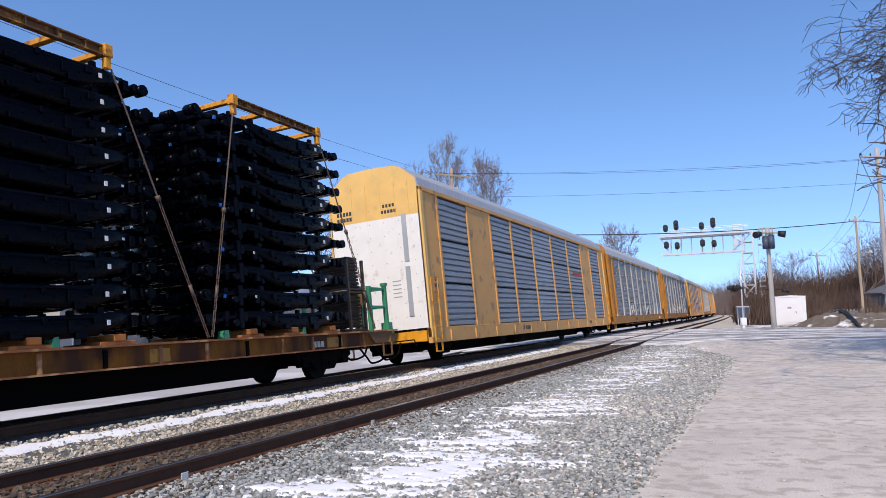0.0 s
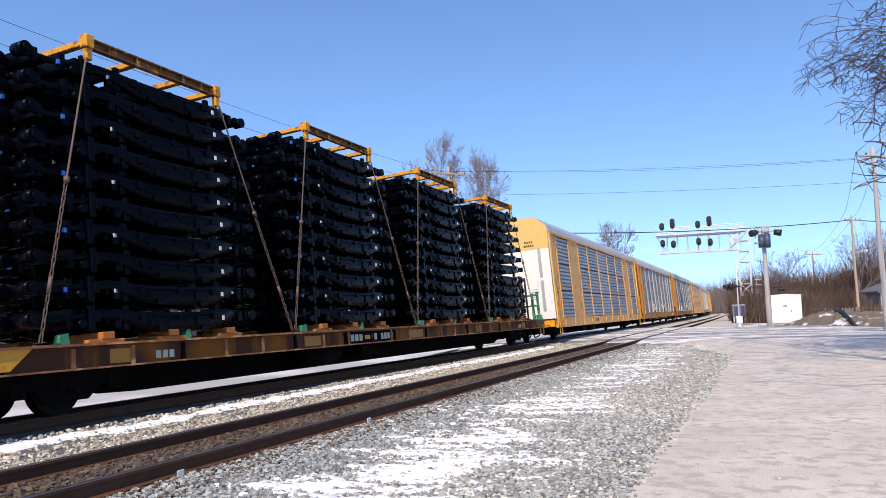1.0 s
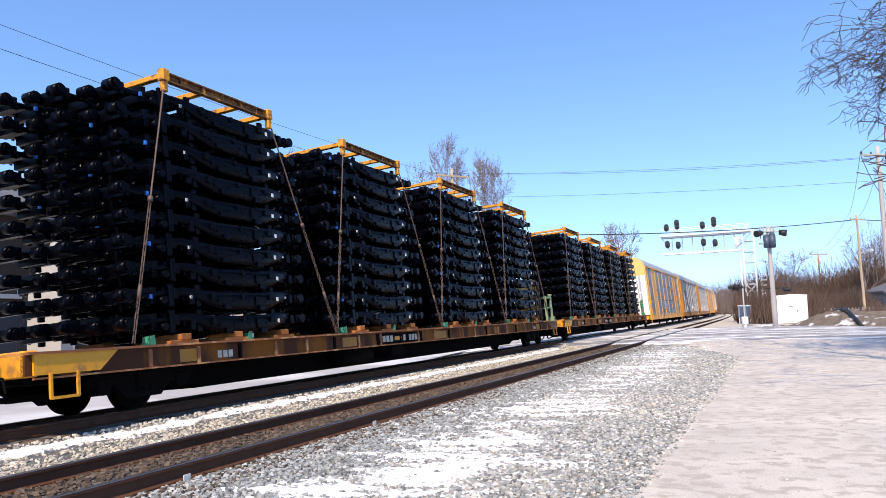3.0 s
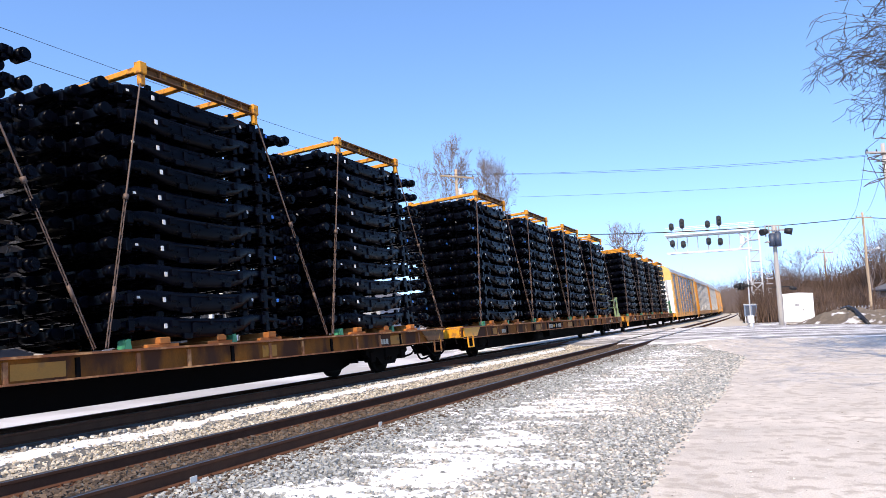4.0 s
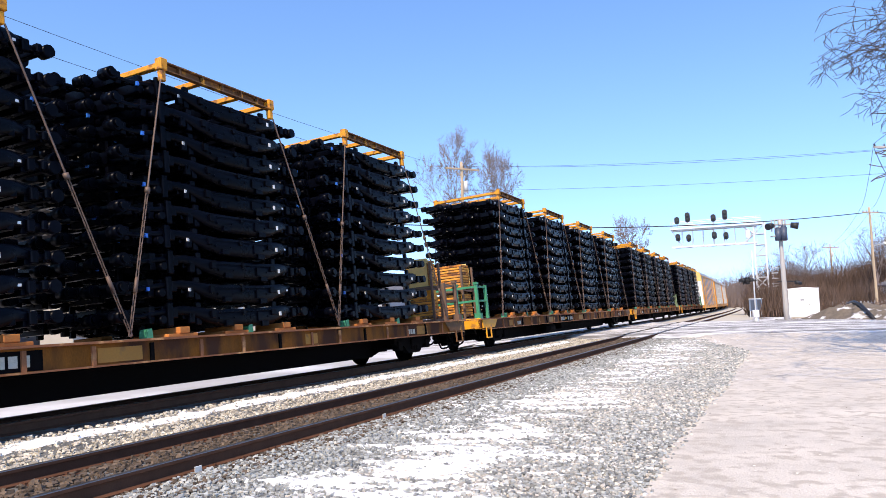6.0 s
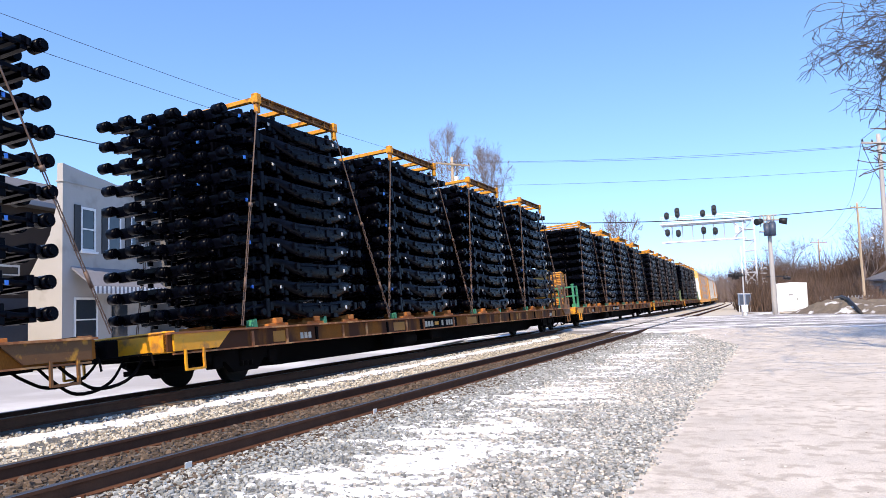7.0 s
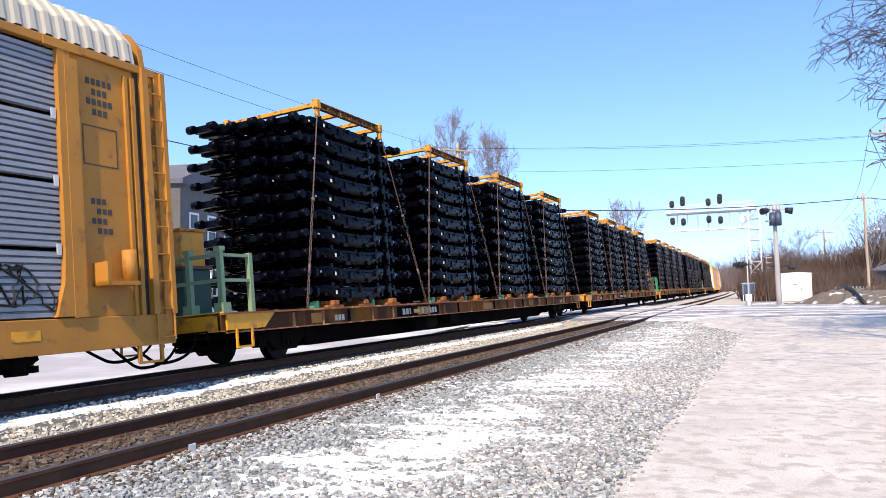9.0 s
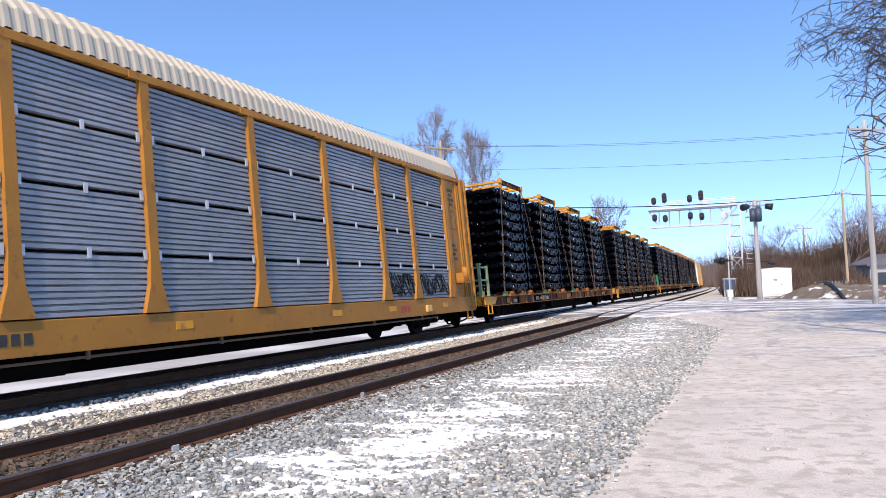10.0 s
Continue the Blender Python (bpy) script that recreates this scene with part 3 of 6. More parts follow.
def build_flatcar():
    car = thing("flatcar", "long yellow flatcar with rusty sides and a brown deck", "flatcar", "flatcars of the train")
    L0, L1 = 0.75, PITCH - 0.75
    for w in (-1, 1):
        bm = bmesh.new()
        x0, x1 = (1.33, 1.42) if w > 0 else (-1.42, -1.33)
        prism(bm, [(L0, 0.985), (L1, 0.985), (L1, 0.70), (L1 - 1.8, 0.64), (L0 + 1.8, 0.64), (L0, 0.70)], "x", x0, x1)
        a, b = (1.42, 1.455) if w > 0 else (-1.455, -1.42)
        box(bm, a, b, L0 + 0.1, L1 - 0.1, 0.64, 0.668, 1)
        for i in range(5):                        # patched plates of other paint
            y = L0 + 2.9 + i * 5.3
            a, b = (1.42, 1.428) if w > 0 else (-1.428, -1.42)
            box(bm, a, b, y, y + 0.45 + 0.2 * (i % 3), 0.70, 0.92, 3)
        for i in range(23):                       # stake pockets
            y = L0 + 1.1 + i * 1.12
            a, b = (1.42, 1.455) if w > 0 else (-1.455, -1.42)
            box(bm, a, b, y - 0.035, y + 0.035, 0.67, 0.955, 1 if i % 3 else 2)
        part("side_sill", bm, [M["sill"], M["deck"], M["under"], M["yellow"]], car, "rust-streaked yellow side sill")
    bm = bmesh.new()
    box(bm, -1.50, 1.50, L0, L1, 0.987, 1.022)
    part("deck", bm, M["deck"], car, "brown worn deck plate")
    bm = bmesh.new()
    prism(bm, [(L0 + 0.3, 0.95), (L1 - 0.3, 0.95), (L1 - 0.3, 0.60), (L1 - 3.2, 0.50), (L1 - 4.3, 0.20), (L0 + 4.3, 0.20), (L0 + 3.2, 0.50), (L0 + 0.3, 0.60)], "x", -0.45, 0.45)
    for i in range(14):
        y = L0 + 1.5 + i * 1.88
        box(bm, -1.33, 1.33, y - 0.05, y + 0.05, 0.72, 0.97)
    tube(bm, (0.9, 9.5, 0.45), (0.9, 11.0, 0.45), 0.2, seg=12)
    box(bm, 0.45, 1.1, 12.0, 12.8, 0.35, 0.75, 0, 0.03)
    tube(bm, (0.62, 5, 0.62), (0.62, 24, 0.62), 0.025, seg=6)
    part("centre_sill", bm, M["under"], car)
    for y, d in ((L0, 1), (L1, -1)):              # end sills, corner steps
        bm = bmesh.new()
        box(bm, -1.4, 1.4, min(y, y + d * 0.22), max(y, y + d * 0.22), 0.68, 1.05, 0, 0.02)
        for w in (-1, 1):
            prism(bm, [(y + d * 0.1, 0.99), (y + d * 1.55, 0.99), (y + d * 1.2, 0.70), (y + d * 0.1, 0.70)], "x", w * 1.43, w * 1.47)
            for q in (0.35, 0.80):
                box(bm, w * 1.47 - 0.02, w * 1.47 + 0.02, y + d * q - 0.02, y + d * q + 0.02, 0.36, 0.72)
            box(bm, w * 1.47 - 0.03, w * 1.47 + 0.03, min(y + d * 0.35, y + d * 0.8), max(y + d * 0.35, y + d * 0.8), 0.35, 0.39)
        part("end_sill", bm, M["beam"] if d < 0 else M["amber"], car, "yellow end sill with hanging corner steps")
    add_bogies(car, (3.2, 25.3))
    add_couplers(car)
    return car


def add_lettering(car, y0):
    """A black painted panel on both sides with the car's marks as plain bars and a yellow reflector between them."""
    for w in (-1, 1):
        bm = bmesh.new()
        box(bm, min(1.42 * w, 1.424 * w), max(1.42 * w, 1.424 * w), y0, y0 + 2.75, 0.675, 0.955)
        part("lettering_panel", bm, M["under"], car, "black painted lettering panel")
        bm = bmesh.new()
        box(bm, min(1.424 * w, 1.43 * w), max(1.424 * w, 1.43 * w), y0 + 1.02, y0 + 1.42, 0.76, 0.86)
        part("reflector", bm, M["amber"], car, "yellow reflector strip")
        x, row = 1.4245 * w, (M["letter"], "worn pale lettering on the side sill")
        bars(car, *row, x, y0 + 0.12, 0.73, 4, 0.15, 0.16, 0.06, 0.006 * w)
        bars(car, *row, x, y0 + 1.52, 0.73, 6, 0.13, 0.16, 0.05, 0.006 * w)
        for y in (4.6, 24.3):
            bars(car, *row, 1.4215 * w, y, 0.72, 3, 0.11, 0.13, 0.04, 0.006 * w)


def railing(bm, y0, d, h=1.2, side=True):
    """A pipe railing across the car's end with a short return along one side."""
    for x in (-1.3, 0.55, 1.3):
        box(bm, x - 0.05, x + 0.05, y0 - 0.05, y0 + 0.05, 1.02, 1.02 + h)
        box(bm, x - 0.11, x + 0.11, y0 - 0.11, y0 + 0.11, 1.02, 1.22)
        box(bm, x - 0.075, x + 0.075, y0 - 0.075, y0 + 0.075, 1.0 + h, 1.08 + h)
    for z in (1.02 + 0.52 * h, 1.02 + 0.92 * h):
        box(bm, -1.3, 1.3, y0 - 0.03, y0 + 0.03, z - 0.035, z + 0.035)
    if side:
        box(bm, 1.25, 1.35, y0 + d * 0.85 - 0.05, y0 + d * 0.85 + 0.05, 1.02, 1.02 + 0.97 * h)
        for z in (1.02 + 0.52 * h, 1.02 + 0.92 * h):
            box(bm, 1.27, 1.33, min(y0, y0 + d * 0.85), max(y0, y0 + d * 0.85), z - 0.03, z + 0.03)


def truck_frame_mesh(flip):
    """A ladder-shaped chassis frame: two rails with deep bellied middles and slim ends drawn inwards, cross-members, brackets, and round hubs on the tips."""
    bm = bmesh.new()
    spine = [(-2.60, 0.30, 0.04, 0.11), (-2.15, 0.30, 0.03, 0.11), (-1.65, 0.30, 0.09, 0.19), (-1.25, 0.33, 0.08, 0.23), (-0.98, 0.37, 0.03, 0.21), (-0.72, 0.41, -0.08, 0.17),
             (-0.35, 0.42, -0.17, 0.15), (0.15, 0.43, -0.19, 0.145), (0.75, 0.43, -0.19, 0.15), (1.15, 0.42, -0.16, 0.17), (1.45, 0.40, -0.07, 0.19), (1.68, 0.36, 0.0, 0.20),
             (1.88, 0.31, 0.02, 0.16), (2.08, 0.29, 0.01, 0.11), (2.30, 0.29, 0.02, 0.10)]
    for sgn in (-1, 1):
        rings = []
        for y, w, a, b in spine:
            h = b - a
            bulge = 0.03 * min(1.0, h / 0.3)
            ring = [(w, a), (w + bulge * 0.8, a + 0.22 * h), (w + bulge, a + 0.55 * h), (w + bulge * 0.6, a + 0.85 * h), (w - 0.01, b), (w - 0.09, b), (w - 0.09, b - 0.02), (w - 0.03, b - 0.03), (w - 0.03, a + 0.03), (w - 0.09, a + 0.02), (w - 0.09, a)]
            rings.append([bm.verts.new((sgn * q, y, z)) for q, z in ring])
        for r0, r1 in zip(rings, rings[1:]):
            n = len(r0)
            for i in range(n):
                q = (r0[i], r0[(i + 1) % n], r1[(i + 1) % n], r1[i])
                bm.faces.new(q if sgn < 0 else q[::-1]).smooth = i < 3
        for r, back in ((rings[0], sgn < 0), (rings[-1], sgn > 0)):
            bm.faces.new(r[::-1] if back else r)
        w = sgn * 0.30
        # round hubs on slim tips: drum, rim and cap
        tube(bm, (w - 0.11, -2.60, 0.08), (w + 0.11, -2.60, 0.08), 0.105, seg=12)
        tube(bm, (w + sgn * 0.11, -2.60, 0.08), (w + sgn * 0.15, -2.60, 0.08), 0.07, seg=10)
        tube(bm, (w - sgn * 0.11, -2.60, 0.08), (w - sgn * 0.14, -2.60, 0.08), 0.09, seg=10)
        box(bm, w - 0.05, w + 0.05, -2.48, -2.40, 0.02, 0.16, 0, 0.02)
        tube(bm, (w - 0.09, 2.32, 0.06), (w + 0.09, 2.32, 0.06), 0.10, seg=10)
        box(bm, w - 0.05, w + 0.05, 2.14, 2.24, 0.0, 0.15, 0, 0.02)
        for y in (-1.75,):
            tube(bm, (w - 0.07, y, 0.0), (w + sgn * 0.10, y, 0.0), 0.07, seg=8)
        o = sgn
        for y, z in ((-1.45, 0.12), (-1.05, 0.02), (1.62, 0.05), (1.95, 0.05)):   # shock and spring brackets
            box(bm, o * 0.33 - 0.05, o * 0.33 + 0.05, y - 0.06, y + 0.06, z - 0.10, z + 0.09, 0, 0.015)
        for y in (-1.55, -0.88, 1.30):                # saddle posts that carry the next layer
            box(bm, o * 0.33 - 0.04, o * 0.33 + 0.04, y - 0.06, y + 0.06, -0.12, 0.29, 0, 0.015)
        for y, r in ((-0.45, 0.028), (-0.05, 0.02), (0.42, 0.028), (0.95, 0.022)):  # holes and bolts in the web
            tube(bm, (o * 0.452, y, -0.02), (o * 0.468, y, -0.02), r, seg=7)
        for y, z, d, h in ((-0.62, 0.06, 0.05, 0.07), (-0.22, -0.12, 0.09, 0.05), (0.22, 0.08, 0.04, 0.05), (0.66, -0.02, 0.05, 0.09), (0.82, -0.16, 0.10, 0.05), (1.12, 0.06, 0.07, 0.06)):
            box(bm, o * 0.46 - 0.03, o * 0.46 + 0.03, y - d, y + d, z - h, z + h, 0, 0.008)
        tube(bm, (o * 0.475, -0.5, 0.09), (o * 0.475, 1.2, 0.10), 0.011, seg=5)
        a, b = sorted((o * 0.468, o * 0.48))
        box(bm, a, b, 1.30, 1.36, -0.02, 0.06, 2)
        box(bm, a - 0.1 * o, b - 0.1 * o, -1.12, -1.06, 0.03, 0.09, 2 if flip else 0)
        box(bm, a - 0.12 * o, b - 0.12 * o, 1.74, 1.80, 0.05, 0.09, 2 if flip else 0)
        box(bm, a - 0.17 * o, b - 0.14 * o, -2.02, -1.97, 0.03, 0.10, 1 if flip else 0)
    for y, z, h in ((-2.2, 0.05, 0.04), (-1.5, 0.12, 0.06), (-0.7, 0.02, 0.09), (0.35, -0.04, 0.07), (1.35, 0.03, 0.08), (2.0, 0.05, 0.035), (-1.15, 0.12, 0.12), (-0.3, -0.04, 0.13), (0.75, -0.03, 0.13), (1.05, 0.02, 0.15), (1.68, 0.08, 0.11), (-1.9, 0.09, 0.15), (-2.38, 0.08, 0.11), (-1.62, 0.10, 0.14), (1.9, 0.06, 0.13), (2.2, 0.06, 0.08)):
        box(bm, -0.30, 0.30, y - 0.06, y + 0.06, z - h, z + h, 0, 0.01)
    tube(bm, (-0.25, 0.9, 0.02), (0.25, 1.9, 0.05), 0.03, seg=6)
    tube(bm, (-0.2, -2.1, 0.08), (-0.2, -0.8, 0.02), 0.03, seg=6)
    tube(bm, (0.12, -1.5, 0.22), (0.12, 0.3, 0.1), 0.018, seg=6)
    return mesh_of("truck_frame", bm, [M["frame_paint"], M["cap"], M["tag"]])


FRAME_A, FRAME_B = truck_frame_mesh(True), truck_frame_mesh(False)


def chain_mesh(a, b):
    """A tie-down: taut rod above, links and a turnbuckle below."""
    bm = bmesh.new()
    a, b = Vector(a), Vector(b)
    mid = a.lerp(b, 0.45)
    tube(bm, a, mid, 0.016, seg=6)
    tube(bm, mid, a.lerp(b, 0.47), 0.045, seg=8)
    n = 26
    side = (b - a).cross(Vector((1, 0, 0))).normalized()
    for i in range(n):
        p, q = mid.lerp(b, i / n), mid.lerp(b, (i + 1.15) / n)
        o = side * 0.022 if i % 2 else Vector((0.022, 0, 0))
        tube(bm, p + o, q + o, 0.011, seg=5)
        tube(bm, p - o, q - o, 0.011, seg=5)
    tube(bm, mid.lerp(b, 0.62), mid.lerp(b, 0.72), 0.032, seg=8)
    return mesh_of("chain", bm, M["chain"])


LOADS = []


def build_load(turned):
    """Ten layers of chassis frames, three abreast, under a yellow hold-down frame with chains, on wooden dunnage. Origin: deck, rear end of the yellow frame."""
    load = thing("truck_frame_stack", "tall stack of black truck chassis frames chained under a yellow frame", "truck frames", "stacks of truck frames on the flatcars")
    rnd = random.Random(3)
    for k in range(10):
        for j, (w, dy) in enumerate(((-0.93, -0.30), (0.0, 0.0), (0.93, 0.28))):
            f = part("truck_frame", FRAME_A if (k + j) % 2 else FRAME_B, None, load)
            f.matrix_local = pose(w + rnd.uniform(-0.02, 0.02), 1.30 + dy + rnd.uniform(-0.05, 0.05), 0.32 + 0.445 * k, rnd.uniform(-0.5, 0.5), 0, rnd.uniform(-0.4, 0.4) + (180 if turned else 0))
    bm = bmesh.new()
    z0, z1 = 4.745, 4.915
    for x in (-1.33, 1.33):                       # channel beams along the car, open to the outside; brown holds side shade
        s_ = 1 if x > 0 else -1
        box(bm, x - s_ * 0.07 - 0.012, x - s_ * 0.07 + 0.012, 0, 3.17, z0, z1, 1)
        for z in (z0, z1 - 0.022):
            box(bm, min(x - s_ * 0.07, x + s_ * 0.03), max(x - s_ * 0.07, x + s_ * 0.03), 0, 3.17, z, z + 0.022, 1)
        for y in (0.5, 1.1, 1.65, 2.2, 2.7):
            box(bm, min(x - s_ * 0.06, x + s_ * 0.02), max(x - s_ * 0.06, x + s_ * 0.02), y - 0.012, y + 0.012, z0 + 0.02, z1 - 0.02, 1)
        for y in (0.06, 3.11):                    # corner hooks
            box(bm, x - 0.075, x + 0.075, y - 0.085, y + 0.085, z0 - 0.02, z1 + 0.03, 0, 0.015)
            box(bm, x - 0.05, x + 0.05, y - 0.06, y + 0.06, z0 - 0.22, z0 - 0.02, 0, 0.015)
    for y in (0.06, 1.15, 2.25, 3.11):
        box(bm, -1.3, 1.3, y - 0.06, y + 0.06, z0 + 0.03, z0 + 0.13, 0, 0.01)
    part("hold_down_frame", bm, [M["frame_yellow"], M["beam"]], load, "bright yellow steel hold-down frame, side channels browned by rust and shade")
    for x in (-1.36, 1.36):
        for y0, y1 in ((0.0, -0.97), (3.17, 5.13)):
            part("chain", chain_mesh((x, y0, z0 - 0.2), (x, y1, 0.06)), None, load, "rusty tie-down chain with a turnbuckle")
    for x in (-0.93, 0.93):
        for y in (0.2, 1.6, 3.1):
            bm = bmesh.new()
            box(bm, x - 0.40, x + 0.42, y - 0.35, y + 0.35, 0.0, 0.06, 0, 0.01)
            box(bm, x - 0.30, x + 0.44, y - 0.10, y + 0.14, 0.06, 0.17, 0, 0.01)
            part("dunnage", bm, M["dunnage"], load, "weathered orange-brown wooden dunnage")
    for x0, y0 in ((1.18, 1.9), (1.15, -0.6)):
        bm = bmesh.new()
        prism(bm, [(y0, 0), (y0 + 0.14, 0), (y0 + 0.12, 0.17), (y0 + 0.03, 0.15)], "x", x0, x0 + 0.18)
        part("wedge", bm, M["green"], load, "small green painted wedge")
    return load


def crate_thing(half, wide, panel, slat="crate"):
    """Two slatted yellow crates in a steel rack, one on the other; the upper one stands a little askew."""
    c = thing("slatted_crate", "stacked yellow slatted crates in a rusty brown steel rack" if slat == "crate" else "stacked dark brown slatted crates in a steel rack", "crate", "crates at the flatcar ends")
    for k in (0, 1):
        z = 0.14 + k * 1.03
        turn = pose(0, 0, 0, 0, 0, 4.0 * k)
        for i in range(9):
            bm = bmesh.new()
            lean = 0.012 * ((i * 5 + k) % 3)
            box(bm, -wide, wide, -half + lean, half - lean, z + 0.092 * i, z + 0.092 * i + 0.07, 0, 0.01)
            part("slat", bm, M[slat] if (i + k) % 3 or slat != "crate" else M["crate_rusty"], c).matrix_local = turn
        # solid brown core fills in for the shaded hollow behind the slats
        bm = bmesh.new()
        box(bm, -wide + 0.05, wide - 0.05, -half + 0.05, half - 0.05, z, z + 0.80)
        part("lining", bm, M["brown"], c, "brown core in place of the crate's shaded inside").matrix_local = turn
        if k and slat == "crate":
            bm = bmesh.new()                      # end panel with clipped upper corners
            q = [(-wide, z - 0.02), (wide, z - 0.02), (wide, z + 0.72), (wide - 0.10, z + 0.88), (-wide + 0.10, z + 0.88), (-wide, z + 0.72)]
            a, b = (half + 0.001, half + 0.04) if not panel else (-half - 0.04, -half - 0.001)
            prism(bm, q, "y", a, b)
            for x in (-wide + 0.05, wide - 0.09):
                box(bm, x, x + 0.04, min(a, a - 0.02) if panel else b, a if panel else b + 0.02, z, z + 0.72, 1)
            # the pale yellow carries the sunlight on the panel's face
            part("end_panel", bm, [M["pale_amber"], M["crate_rusty"]], c, "worn yellow end panel with clipped corners").matrix_local = turn
    for x in (-wide - 0.06, wide + 0.06):
        for y in (-half - 0.09, half + 0.09):
            bm = bmesh.new()
            box(bm, x - 0.035, x + 0.035, y - 0.035, y + 0.035, 0, 1.55 + 0.35 * (x > 0))
            box(bm, x - 0.08, x + 0.08, y - 0.08, y + 0.08, 0, 0.05)
            part("rack_post", bm, M["brown"], c, "rusty brown steel post")
    for z in (0.04, 1.02, 1.10):
        for y in (-half - 0.09, half + 0.09):
            bm = bmesh.new()
            box(bm, -wide - 0.02, wide + 0.02, y - 0.03, y + 0.03, z, z + 0.06)
            part("rack_rail", bm, M["brown"], c, "rusty brown steel rail")
        for x in (-wide - 0.06, wide + 0.06):
            bm = bmesh.new()
            box(bm, x - 0.03, x + 0.03, -half - 0.05, half + 0.05, z + 0.002, z + 0.05)
            part("rack_rail", bm, M["brown"], c, "rusty brown steel rail")
    return c


def corrugated(bm, x, y0, y1, z0, z1, pitch, depth, out, mat=0):
    """A sheet with level ridges on the side plane x."""
    n = max(1, round((z1 - z0) / pitch))
    prof = []
    for i in range(n):
        a = z0 + (z1 - z0) * i / n
        d = (z1 - z0) / n
        prof += [(a, 0), (a + 0.12 * d, depth), (a + 0.74 * d, depth), (a + 0.88 * d, 0)]
    prof.append((z1, 0))
    va = [bm.verts.new((x + out * q, y0, z)) for z, q in prof]
    vb = [bm.verts.new((x + out * q, y1, z)) for z, q in prof]
    for i in range(len(prof) - 1):
        bm.faces.new((va[i], vb[i], vb[i + 1], va[i + 1])).material_index = mat


def arch_roof(bm, prof, y0, y1, pitch, depth):
    """A roof over the car's width with ribs across it."""
    n = max(2, round((y1 - y0) / pitch))
    ys = []
    for i in range(n):
        a, d = y0 + (y1 - y0) * i / n, (y1 - y0) / n
        ys += [(a, 0), (a + 0.2 * d, depth), (a + 0.55 * d, depth), (a + 0.75 * d, 0)]
    ys.append((y1, 0))
    rings = [[bm.verts.new((w * (1 + lift * 0.3), y, v + lift)) for w, v in prof] for y, lift in ys]
    for a, b in zip(rings, rings[1:]):
        for i in range(len(prof) - 1):
            bm.faces.new((a[i], a[i + 1], b[i + 1], b[i]))
    for ring, s_ in ((rings[0], 1), (rings[-1], -1)):
        bm.faces.new(ring[::s_])


def ladder(bm, x, y0, y1, z0, z1, rung=0.36):
    for y in (y0, y1):
        tube(bm, (x, y, z0), (x, y, z1), 0.02, seg=6)
    n = int((z1 - z0) / rung)
    for i in range(n + 1):
        z = z0 + 0.06 + i * rung
        tube(bm, (x, y0, z), (x, y1, z), 0.014, seg=5)


